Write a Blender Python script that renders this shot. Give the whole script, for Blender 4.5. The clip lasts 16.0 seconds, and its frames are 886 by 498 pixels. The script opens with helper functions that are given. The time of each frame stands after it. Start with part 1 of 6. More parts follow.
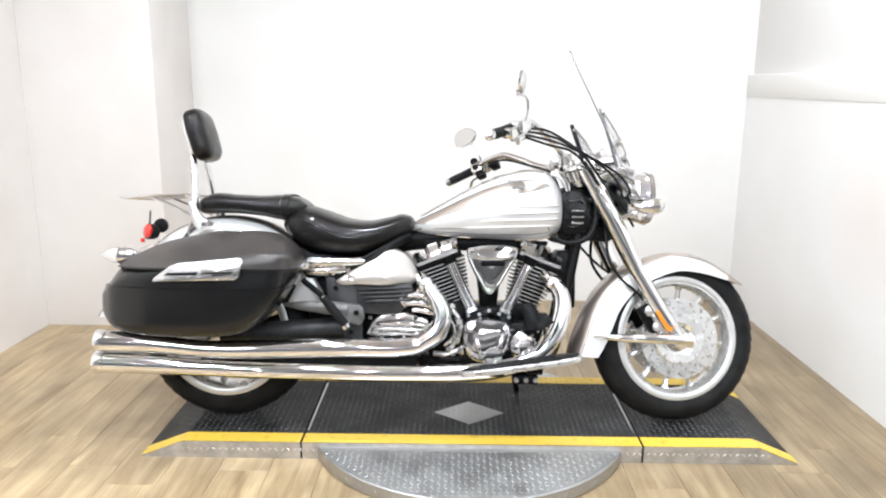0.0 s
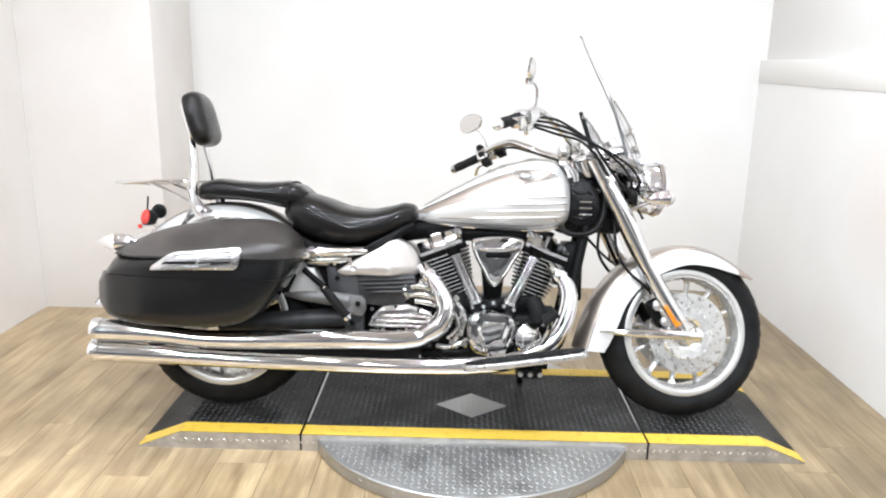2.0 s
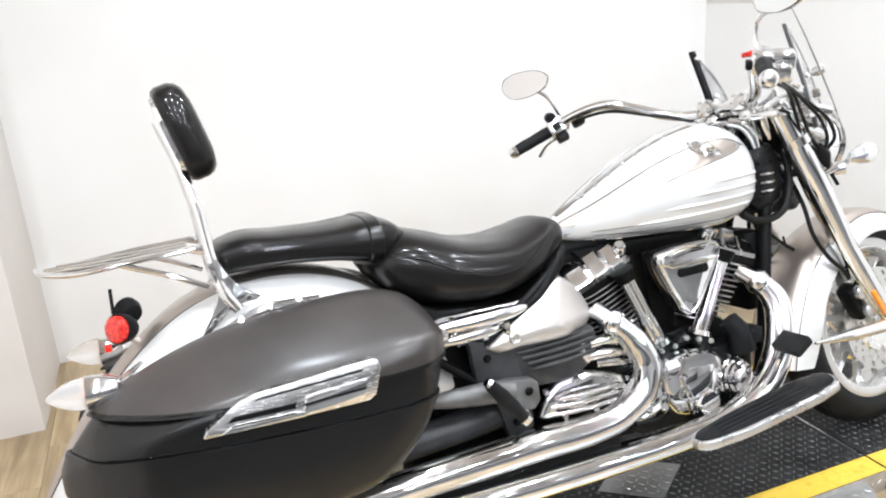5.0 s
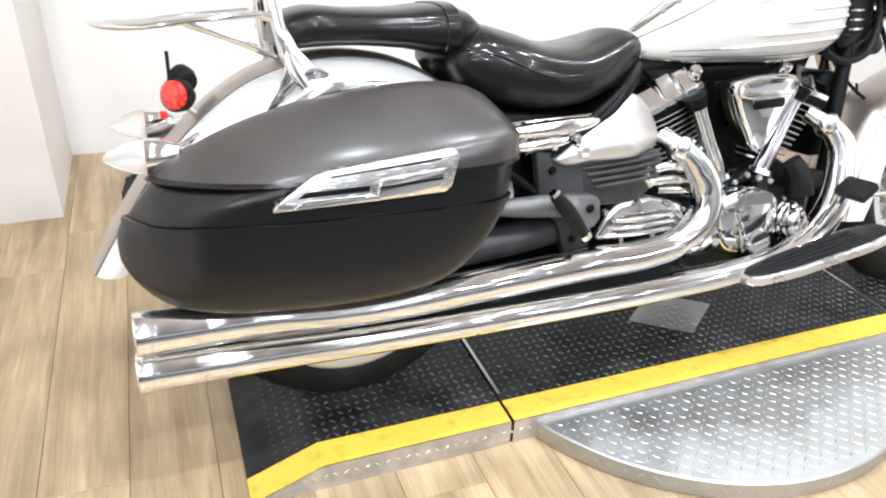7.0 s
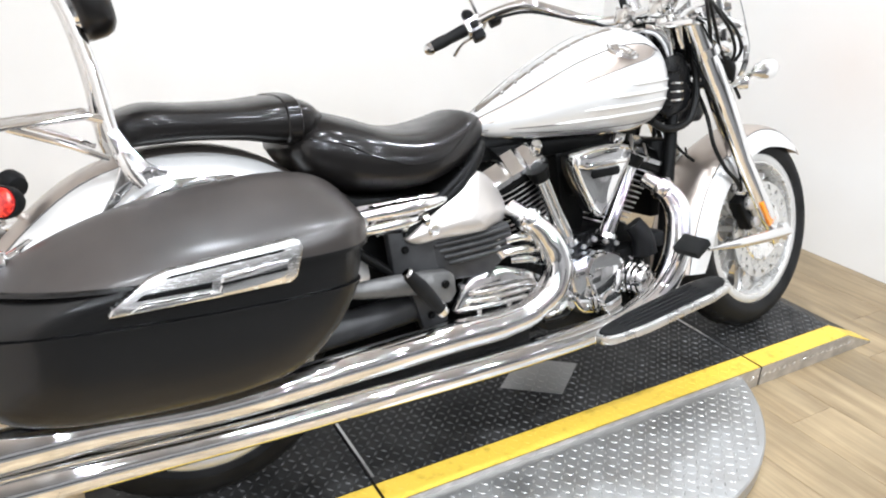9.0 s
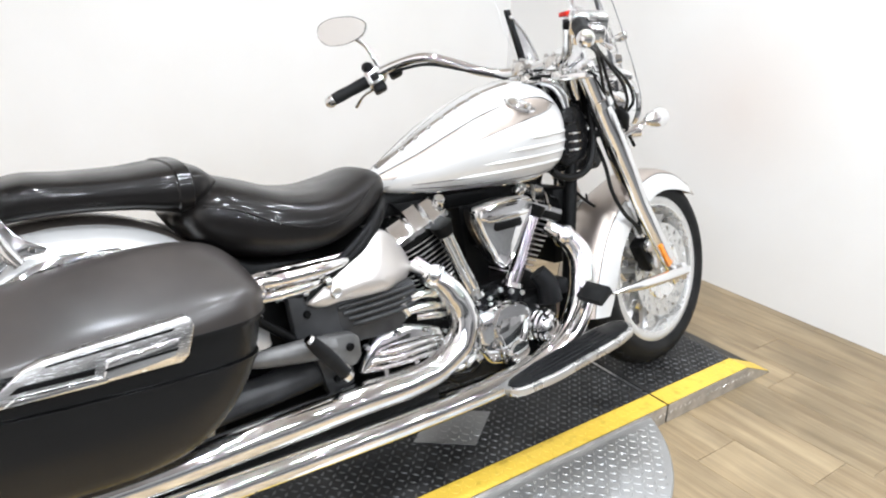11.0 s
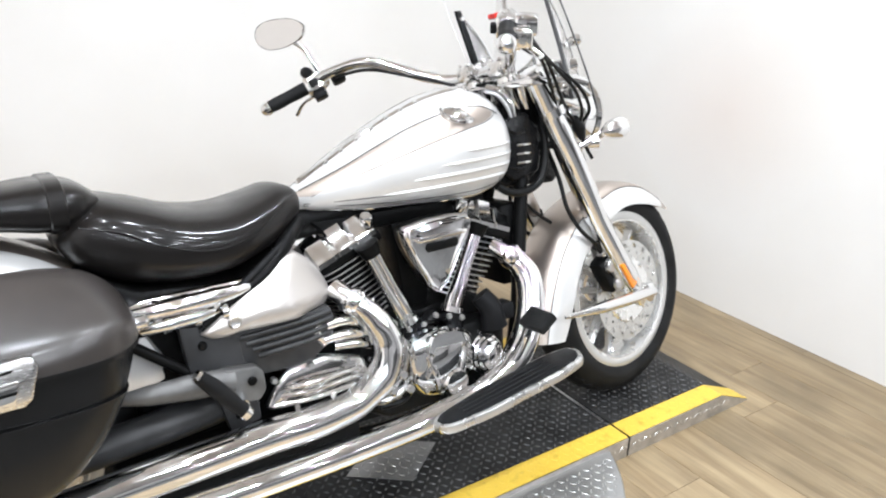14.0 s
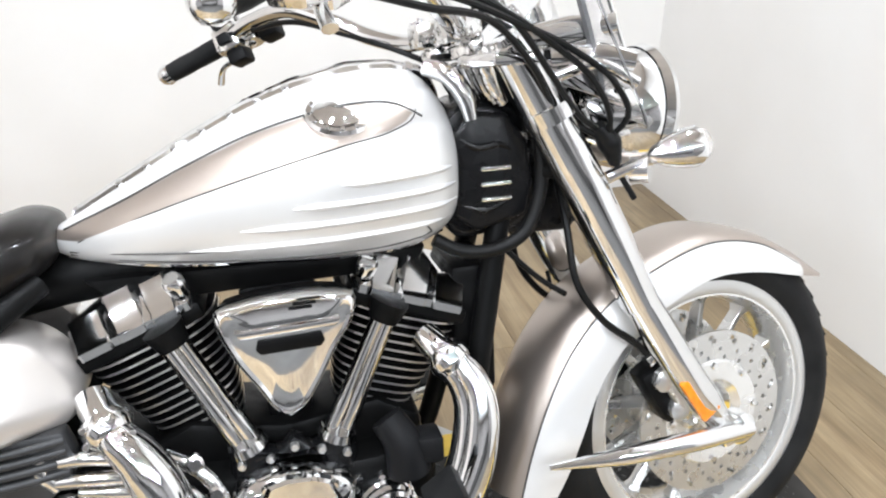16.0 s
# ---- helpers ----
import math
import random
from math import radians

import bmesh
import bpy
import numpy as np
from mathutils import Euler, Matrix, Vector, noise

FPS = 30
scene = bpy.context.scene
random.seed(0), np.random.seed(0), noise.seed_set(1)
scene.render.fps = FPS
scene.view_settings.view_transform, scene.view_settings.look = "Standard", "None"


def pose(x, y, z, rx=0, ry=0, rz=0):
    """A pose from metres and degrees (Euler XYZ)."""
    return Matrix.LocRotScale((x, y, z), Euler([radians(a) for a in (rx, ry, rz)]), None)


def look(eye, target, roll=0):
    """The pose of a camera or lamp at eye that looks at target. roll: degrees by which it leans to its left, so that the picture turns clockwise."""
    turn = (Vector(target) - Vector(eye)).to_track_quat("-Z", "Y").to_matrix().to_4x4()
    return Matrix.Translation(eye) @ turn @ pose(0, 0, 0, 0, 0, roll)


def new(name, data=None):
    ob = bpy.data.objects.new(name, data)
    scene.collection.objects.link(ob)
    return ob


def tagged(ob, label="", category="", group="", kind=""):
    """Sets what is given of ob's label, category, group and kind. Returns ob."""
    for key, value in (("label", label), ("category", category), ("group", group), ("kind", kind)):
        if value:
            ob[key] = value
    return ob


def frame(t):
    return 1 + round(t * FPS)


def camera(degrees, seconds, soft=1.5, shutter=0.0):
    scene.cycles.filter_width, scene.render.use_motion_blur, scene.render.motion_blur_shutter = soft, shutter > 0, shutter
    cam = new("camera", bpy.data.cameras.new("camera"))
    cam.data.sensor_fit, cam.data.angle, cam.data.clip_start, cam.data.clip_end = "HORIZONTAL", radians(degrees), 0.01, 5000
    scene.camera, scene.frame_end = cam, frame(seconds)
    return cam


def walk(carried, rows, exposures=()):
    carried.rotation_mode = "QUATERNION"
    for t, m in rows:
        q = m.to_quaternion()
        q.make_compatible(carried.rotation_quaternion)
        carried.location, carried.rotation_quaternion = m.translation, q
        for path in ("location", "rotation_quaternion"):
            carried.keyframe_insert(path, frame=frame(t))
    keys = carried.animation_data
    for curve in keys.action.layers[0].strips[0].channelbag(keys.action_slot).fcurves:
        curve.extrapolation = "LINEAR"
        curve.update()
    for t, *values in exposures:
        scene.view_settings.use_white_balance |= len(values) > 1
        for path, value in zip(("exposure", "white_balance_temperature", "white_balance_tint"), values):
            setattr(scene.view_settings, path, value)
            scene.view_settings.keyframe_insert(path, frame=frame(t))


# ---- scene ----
cam = camera(61.3, 16.0, soft=2.1)
PATH = [
    (0, (-0.077, -2.933, 1.353), (-0.100, -0.981, 0.920), 0.41),
    (0.5, (-0.079, -2.928, 1.355), (-0.096, -0.975, 0.925), 0.19),
    (1, (-0.067, -2.923, 1.359), (-0.091, -0.970, 0.926), -0.21),
    (1.5, (-0.041, -2.922, 1.365), (-0.142, -0.975, 0.917), 0.65),
    (2, (-0.087, -2.858, 1.385), (-0.114, -0.919, 0.893), 1.09),
    (2.5, (-0.275, -2.721, 1.411), (-0.153, -0.783, 0.934), -2.56),
    (3, (-0.414, -2.488, 1.377), (-0.337, -0.546, 0.905), -1.51),
    (3.5, (-0.602, -2.213, 1.395), (-0.488, -0.268, 0.943), -1.90),
    (3.7, (-0.695, -2.130, 1.388), (-0.429, -0.191, 0.976), -3.80),
    (5.8, (-1.209, -1.531, 1.356), (-0.507, 0.186, 0.608), -2.06),
    (6, (-1.218, -1.545, 1.325), (-0.515, 0.166, 0.565), -1.65),
    (6.5, (-1.240, -1.548, 1.283), (-0.571, 0.128, 0.420), -0.51),
    (7, (-1.267, -1.564, 1.243), (-0.624, 0.056, 0.262), 2.42),
    (7.5, (-1.265, -1.572, 1.232), (-0.568, 0.027, 0.254), 3.06),
    (8, (-1.224, -1.589, 1.251), (-0.433, 0.026, 0.377), 2.64),
    (8.5, (-1.203, -1.604, 1.269), (-0.332, -0.003, 0.446), 2.17),
    (10.8, (-1.134, -1.587, 1.332), (-0.060, -0.079, 0.577), 2.11),
    (11, (-1.132, -1.588, 1.342), (-0.024, -0.095, 0.606), 2.24),
    (11.5, (-1.113, -1.600, 1.348), (0.033, -0.121, 0.643), 1.69),
    (12, (-1.112, -1.606, 1.353), (0.067, -0.140, 0.675), 1.49),
    (12.5, (-1.107, -1.611, 1.355), (0.087, -0.149, 0.696), 1.54),
    (13, (-1.106, -1.611, 1.355), (0.103, -0.160, 0.696), 1.93),
    (13.5, (-1.059, -1.595, 1.354), (0.137, -0.178, 0.605), -1.18),
    (14, (-0.855, -1.585, 1.344), (0.203, -0.057, 0.604), 2.05),
    (14.5, (-0.665, -1.436, 1.331), (0.338, 0.096, 0.526), 1.29),
    (15, (-0.436, -1.303, 1.320), (0.579, 0.184, 0.450), 1.47),
    (15.5, (-0.131, -1.265, 1.305), (0.554, 0.402, 0.438), 1.83),
    (16, (0.072, -1.105, 1.287), (0.506, 0.614, 0.361), -0.07),
]
walk(cam, [(t, look(eye, target, roll)) for t, eye, target, roll in PATH],
     [(0.0, 0.12), (2.0, 0.08), (3.5, 0.03), (6.0, 0.2), (7.2, 0.32), (8.5, 0.18), (11.0, 0.0), (13.5, -0.02), (16.0, 0.06)])

# ---- world and lamps ----
world = bpy.data.worlds.new("world")
scene.world = world
world.use_nodes = True
world.node_tree.nodes["Background"].inputs[0].default_value = (0.9, 0.93, 1.0, 1)
world.node_tree.nodes["Background"].inputs[1].default_value = 0.05

ROOM_L, ROOM_R, ROOM_B, ROOM_F, CEIL = -2.36, 1.69, 1.68, -1.8, 2.95
LAMP_POWER, HALL_POWER = 15.8, 27.0
LAMP_SPOTS = [(x, y) for y in (-2.4, -1.3, -0.25) for x in (-1.85, -0.98, -0.12, 0.72) if not (x < -1.5 and y > -0.5)]
# one lamp more, added to brighten the right wall
LAMP_SPOTS += [(1.36, 0.55)]
LAMP_SPOTS += [(x, y) for y in (-6.4, -5.0, -3.7) for x in (-3.7, -2.2, -0.75, 0.7, 2.1, 3.4)]


def lamp(name, m, size, power, colour=(0.90, 0.965, 1.05), shape="DISK"):
    data = bpy.data.lights.new(name, "AREA")
    data.shape, data.size, data.energy, data.color = shape, size, power, colour
    ob = new(name, data)
    ob.matrix_world = m
    return ob


for lx, ly in LAMP_SPOTS:
    lamp("downlight_lamp", pose(lx, ly, CEIL - 0.05), 0.11, LAMP_POWER if ly > -3 else HALL_POWER)


# ---- materials ----
def material(name, colour, rough=0.5, metal=0.0, spec=0.5, coat=0.0, coat_rough=0.05):
    mat = bpy.data.materials.new(name)
    mat.use_nodes = True
    b = mat.node_tree.nodes["Principled BSDF"]
    b.inputs["Base Color"].default_value = (*colour, 1)
    b.inputs["Roughness"].default_value = rough
    b.inputs["Metallic"].default_value = metal
    b.inputs["Specular IOR Level"].default_value = spec
    b.inputs["Coat Weight"].default_value = coat
    b.inputs["Coat Roughness"].default_value = coat_rough
    return mat


def node(mat, kind, **values):
    n = mat.node_tree.nodes.new(kind)
    for key, value in values.items():
        n.inputs[key].default_value = value
    return n


def link(mat, a, out, b, inp):
    mat.node_tree.links.new(a.outputs[out], b.inputs[inp])


def bsdf(mat):
    return mat.node_tree.nodes["Principled BSDF"]


def coords(mat, scale=(1, 1, 1)):
    tc = node(mat, "ShaderNodeTexCoord")
    mp = node(mat, "ShaderNodeMapping")
    mp.inputs["Scale"].default_value = scale
    link(mat, tc, "Object", mp, "Vector")
    return mp


def mottle(mat, scale, a, b, socket="Base Color", stretch=(1, 1, 1), detail=5.0, low=0.35, high=0.65):
    """Noise between two values or colours on one input."""
    mp = coords(mat, stretch)
    nz = node(mat, "ShaderNodeTexNoise", Scale=scale, Detail=detail)
    link(mat, mp, "Vector", nz, "Vector")
    if isinstance(a, tuple):
        rp = node(mat, "ShaderNodeValToRGB")
        rp.color_ramp.elements[0].position, rp.color_ramp.elements[1].position = low, high
        rp.color_ramp.elements[0].color, rp.color_ramp.elements[1].color = (*a, 1), (*b, 1)
        link(mat, nz, "Fac", rp, "Fac")
        link(mat, rp, "Color", bsdf(mat), socket)
    else:
        mr = node(mat, "ShaderNodeMapRange")
        mr.inputs["From Min"].default_value, mr.inputs["From Max"].default_value = low, high
        mr.inputs["To Min"].default_value, mr.inputs["To Max"].default_value = a, b
        link(mat, nz, "Fac", mr, "Value")
        link(mat, mr, "Result", bsdf(mat), socket)
    return mat


def bumpy(mat, scale, strength, distance=0.001, stretch=(1, 1, 1), voronoi=False, coat=False):
    mp = coords(mat, stretch)
    nz = node(mat, "ShaderNodeTexVoronoi" if voronoi else "ShaderNodeTexNoise", Scale=scale)
    bp = node(mat, "ShaderNodeBump", Strength=strength, Distance=distance)
    link(mat, mp, "Vector", nz, "Vector")
    link(mat, nz, "Distance" if voronoi else "Fac", bp, "Height")
    link(mat, bp, "Normal", bsdf(mat), "Normal")
    return mat


M_WALL = bumpy(mottle(material("painted_wall", (0.82, 0.81, 0.79), 0.6), 1.3, (0.755, 0.733, 0.70), (0.795, 0.778, 0.755)), 140, 0.12, 0.0006)


def warm_patch(mat, at, size, colour, amount):
    """A faint round warm patch on a painted wall."""
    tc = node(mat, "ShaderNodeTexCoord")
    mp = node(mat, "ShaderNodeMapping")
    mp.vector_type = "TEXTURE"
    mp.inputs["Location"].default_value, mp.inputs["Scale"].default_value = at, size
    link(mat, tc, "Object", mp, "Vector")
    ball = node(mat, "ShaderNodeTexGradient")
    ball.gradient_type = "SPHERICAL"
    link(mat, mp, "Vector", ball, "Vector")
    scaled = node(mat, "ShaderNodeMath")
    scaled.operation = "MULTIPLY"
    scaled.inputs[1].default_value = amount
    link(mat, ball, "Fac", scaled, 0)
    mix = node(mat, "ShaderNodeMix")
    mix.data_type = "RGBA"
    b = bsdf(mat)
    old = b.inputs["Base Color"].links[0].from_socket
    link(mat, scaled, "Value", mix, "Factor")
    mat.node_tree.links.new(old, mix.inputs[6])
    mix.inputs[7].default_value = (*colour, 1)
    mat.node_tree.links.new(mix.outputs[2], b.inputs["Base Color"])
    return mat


M_WALL_PATCH = bumpy(mottle(material("painted_wall_warm_patch", (0.78, 0.76, 0.73), 0.6), 1.3, (0.775, 0.76, 0.735), (0.815, 0.805, 0.79)), 140, 0.12, 0.0006)
warm_patch(M_WALL_PATCH, (1.69, 0.19, 0.80), (0.6, 0.46, 0.42), (0.68, 0.56, 0.49), 0.42)
# left wall and pilaster: the floor's warm bounce put into a darker white
M_WALL_WARM = bumpy(mottle(material("bounce_tinted_wall", (0.81, 0.78, 0.745), 0.6), 1.3, (0.695, 0.65, 0.612), (0.765, 0.732, 0.70)), 140, 0.12, 0.0006)
M_WALL_UP = bumpy(mottle(material("painted_wall_grey", (0.6, 0.59, 0.58), 0.65), 1.1, (0.655, 0.635, 0.61), (0.705, 0.69, 0.67)), 140, 0.12, 0.0006)
M_WALL_FAR = mottle(material("hall_wall", (0.1, 0.1, 0.1), 0.7), 1.2, (0.30, 0.28, 0.27), (0.37, 0.35, 0.335))
M_CEIL = mottle(material("ceiling_paint", (0.2, 0.17, 0.14), 0.8), 2.0, (0.68, 0.63, 0.59), (0.75, 0.70, 0.66))
M_WALL_DARK = mottle(material("charcoal_wall", (0.05, 0.05, 0.05), 0.6), 1.2, (0.05, 0.048, 0.046), (0.075, 0.072, 0.068))
M_HALL = mottle(material("hall_floor", (0.09, 0.088, 0.085), 0.45), 1.5, (0.06, 0.057, 0.053), (0.095, 0.09, 0.083))
M_TRIM = mottle(material("white_trim", (0.84, 0.84, 0.83), 0.4), 3.0, (0.82, 0.82, 0.81), (0.86, 0.86, 0.85))


def plank_material():
    """Light oak vinyl: long grain streaks along y, each plank of its own tone."""
    mat = material("oak_vinyl_plank", (0.5, 0.4, 0.28), 0.32)
    info = node(mat, "ShaderNodeObjectInfo")
    tc = node(mat, "ShaderNodeTexCoord")
    shift = node(mat, "ShaderNodeVectorMath")
    shift.operation = "MULTIPLY_ADD"
    shift.inputs[1].default_value = (1, 1, 1)
    comb = node(mat, "ShaderNodeCombineXYZ")
    times = node(mat, "ShaderNodeMath")
    times.operation = "MULTIPLY"
    times.inputs[1].default_value = 37.0
    link(mat, info, "Random", times, 0)
    for axis in "XYZ":
        link(mat, times, "Value", comb, axis)
    link(mat, tc, "Object", shift, 0)
    link(mat, comb, "Vector", shift, 2)
    mp = node(mat, "ShaderNodeMapping")
    mp.inputs["Scale"].default_value = (9, 0.9, 1)
    link(mat, shift, "Vector", mp, "Vector")
    grain = node(mat, "ShaderNodeTexNoise", Scale=2.2, Detail=8.0, Distortion=0.6)
    link(mat, mp, "Vector", grain, "Vector")
    mp2 = node(mat, "ShaderNodeMapping")
    mp2.inputs["Scale"].default_value = (70, 2.5, 1)
    link(mat, shift, "Vector", mp2, "Vector")
    fine = node(mat, "ShaderNodeTexNoise", Scale=2.5, Detail=6.0)
    link(mat, mp2, "Vector", fine, "Vector")
    ramp = node(mat, "ShaderNodeValToRGB")
    ramp.color_ramp.elements[0].position, ramp.color_ramp.elements[1].position = 0.3, 0.72
    ramp.color_ramp.elements[0].color, ramp.color_ramp.elements[1].color = (0.235, 0.160, 0.080, 1), (0.41, 0.305, 0.170, 1)
    link(mat, grain, "Fac", ramp, "Fac")
    streak = node(mat, "ShaderNodeMix")
    streak.data_type, streak.blend_type = "RGBA", "OVERLAY"
    streak.inputs["Factor"].default_value = 0.35
    link(mat, ramp, "Color", streak, "A")
    link(mat, fine, "Fac", streak, "B")
    tone = node(mat, "ShaderNodeHueSaturation")
    tone.inputs["Saturation"].default_value = 0.95
    mr = node(mat, "ShaderNodeMapRange")
    mr.inputs["To Min"].default_value, mr.inputs["To Max"].default_value = 0.93, 1.06
    link(mat, info, "Random", mr, "Value")
    # broad scuffs and worn patches
    worn = node(mat, "ShaderNodeTexNoise", Scale=3.2, Detail=4.0)
    link(mat, shift, "Vector", worn, "Vector")
    patch = node(mat, "ShaderNodeMapRange")
    patch.inputs["From Min"].default_value, patch.inputs["From Max"].default_value = 0.34, 0.62
    patch.inputs["To Min"].default_value, patch.inputs["To Max"].default_value = 0.76, 1.06
    link(mat, worn, "Fac", patch, "Value")
    both = node(mat, "ShaderNodeMath")
    both.operation = "MULTIPLY"
    link(mat, mr, "Result", both, 0)
    link(mat, patch, "Result", both, 1)
    # lighting painted in: boards brighter towards one side of the bay, in uneven patches
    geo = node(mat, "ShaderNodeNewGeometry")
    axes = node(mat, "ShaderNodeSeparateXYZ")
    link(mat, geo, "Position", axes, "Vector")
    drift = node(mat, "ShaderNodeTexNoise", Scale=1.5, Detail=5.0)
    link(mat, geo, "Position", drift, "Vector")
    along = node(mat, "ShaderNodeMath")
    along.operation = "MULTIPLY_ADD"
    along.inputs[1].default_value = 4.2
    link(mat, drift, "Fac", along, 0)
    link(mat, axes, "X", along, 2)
    lit_side = node(mat, "ShaderNodeMapRange")
    lit_side.inputs["From Min"].default_value, lit_side.inputs["From Max"].default_value = 0.8, 3.7
    lit_side.inputs["To Min"].default_value, lit_side.inputs["To Max"].default_value = 1.22, 0.73
    link(mat, along, "Value", lit_side, "Value")
    lit_tone = node(mat, "ShaderNodeMath")
    lit_tone.operation = "MULTIPLY"
    link(mat, both, "Value", lit_tone, 0)
    link(mat, lit_side, "Result", lit_tone, 1)
    link(mat, lit_tone, "Value", tone, "Value")
    # Blender's mix node lists its colour result third
    mat.node_tree.links.new(streak.outputs[2], tone.inputs["Color"])
    link(mat, tone, "Color", bsdf(mat), "Base Color")
    bp = node(mat, "ShaderNodeBump", Strength=0.15, Distance=0.001)
    link(mat, fine, "Fac", bp, "Height")
    link(mat, bp, "Normal", bsdf(mat), "Normal")
    return mat


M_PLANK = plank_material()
M_SUBFLOOR = mottle(material("floor_joint", (0.13, 0.1, 0.07), 0.8), 8, (0.11, 0.085, 0.06), (0.15, 0.115, 0.08))
M_PLATE_DARK = bumpy(mottle(material("dark_tread_coating", (0.045, 0.045, 0.046), 0.46, 0, 0.16), 9, (0.012, 0.0117, 0.0113), (0.034, 0.0333, 0.0325)), 220, 0.25, 0.0006)
M_TREAD = mottle(material("worn_tread_marks", (0.2, 0.2, 0.205), 0.34, 0.55), 11, (0.035, 0.035, 0.036), (0.14, 0.14, 0.142))
M_PLATE_BARE = bumpy(mottle(material("bare_tread_plate", (0.43, 0.43, 0.425), 0.38, 0.85), 9, 0.28, 0.5, "Roughness"), 160, 0.2, 0.0005)
M_EDGE_TREAD = mottle(material("worn_edge_marks", (0.6, 0.58, 0.55), 0.34, 0.8), 9, (0.50, 0.48, 0.45), (0.74, 0.72, 0.69))
M_GALV = mottle(material("galvanised_edge", (0.5, 0.47, 0.43), 0.42, 0.7), 25, (0.40, 0.38, 0.35), (0.56, 0.53, 0.49))
M_YELLOW = bumpy(mottle(material("yellow_safety_paint", (0.74, 0.52, 0.09), 0.45), 30, (0.50, 0.33, 0.035), (0.70, 0.47, 0.06), low=0.27, high=0.45), 200, 0.2, 0.0006)
M_GAP = material("black_gap", (0.012, 0.012, 0.012), 0.6)
M_STRIP = material("steel_strip", (0.5, 0.5, 0.5), 0.3, 0.9)


# ---- mesh tools ----
def part(name, bm, mat, parent=None, label="", smooth=40, m=None):
    """Links a bmesh as one mesh object; mat may be a list."""
    if m is not None:
        bm.transform(m)
    mesh = bpy.data.meshes.new(name)
    bmesh.ops.recalc_face_normals(bm, faces=bm.faces[:])
    bm.to_mesh(mesh)
    bm.free()
    for mt in mat if isinstance(mat, (list, tuple)) else (mat,):
        mesh.materials.append(mt)
    if smooth:
        mesh.shade_smooth()
        mesh.set_sharp_from_angle(angle=radians(smooth))
    ob = new(name, mesh)
    if parent is not None:
        ob.parent = parent
    if label:
        tagged(ob, label)
    return ob


def share(name, mesh, parent, m):
    ob = new(name, mesh)
    ob.parent = parent
    ob.matrix_local = m
    return ob


def box(x0, x1, y0, y1, z0, z1, bevel=0.0, seg=2, bm=None):
    own = bmesh.new()
    bmesh.ops.create_cube(own, size=1.0)
    own.transform(Matrix.Translation(((x0 + x1) / 2, (y0 + y1) / 2, (z0 + z1) / 2)) @ Matrix.Diagonal((x1 - x0, y1 - y0, z1 - z0, 1)))
    if bevel:
        bmesh.ops.bevel(own, geom=own.edges[:], offset=bevel, segments=seg, affect="EDGES", profile=0.5)
    return own if bm is None else merge(bm, own)


def merge(bm, other):
    tmp = bpy.data.meshes.new("tmp")
    other.to_mesh(tmp)
    other.free()
    bm.from_mesh(tmp)
    bpy.data.meshes.remove(tmp)
    return bm


def prism(points, lo, hi, axis="y", bevel=0.0, seg=2):
    """A polygon of (a, b) pushed along an axis: y: (x, z); z: (x, y); x: (y, z)."""
    put = {"y": lambda a, b, c: (a, c, b), "z": lambda a, b, c: (a, b, c), "x": lambda a, b, c: (c, a, b)}[axis]
    bm = bmesh.new()
    low = [bm.verts.new(put(a, b, lo)) for a, b in points]
    high = [bm.verts.new(put(a, b, hi)) for a, b in points]
    bm.faces.new(low)
    bm.faces.new(high)
    for i in range(len(points)):
        j = (i + 1) % len(points)
        bm.faces.new((low[i], low[j], high[j], high[i]))
    if bevel:
        bmesh.ops.recalc_face_normals(bm, faces=bm.faces[:])
        bmesh.ops.bevel(bm, geom=bm.edges[:], offset=bevel, segments=seg, affect="EDGES", profile=0.5, clamp_overlap=True)
    return bm


def loft(rings, closed=True, cap=True, bm=None):
    """Skin over rings of equally many points."""
    bm = bm or bmesh.new()
    rows = [[bm.verts.new(p) for p in ring] for ring in rings]
    n = len(rows[0])
    for a, b in zip(rows, rows[1:]):
        for i in range(n if closed else n - 1):
            j = (i + 1) % n
            bm.faces.new((a[i], a[j], b[j], b[i]))
    if cap and closed:
        bm.faces.new(rows[0])
        bm.faces.new(rows[-1])
    return bm


def smooth_path(points, n):
    """n points at even steps on a smooth curve through the given ones."""
    P = np.array(points, float)
    k = len(P)
    d = np.zeros(k)
    d[1:] = np.cumsum(np.linalg.norm(np.diff(P, axis=0), axis=1))
    tan = np.gradient(P, d, axis=0) if k > 2 else np.tile((P[1] - P[0]) / d[1], (2, 1))
    out = []
    for s in np.linspace(0, d[-1], n):
        i = min(int(np.searchsorted(d, s, side="right")) - 1, k - 2)
        h = d[i + 1] - d[i]
        u = (s - d[i]) / h
        out.append((2 * u**3 - 3 * u**2 + 1) * P[i] + (u**3 - 2 * u**2 + u) * h * tan[i] + (-2 * u**3 + 3 * u**2) * P[i + 1] + (u**3 - u**2) * h * tan[i + 1])
    return np.array(out)


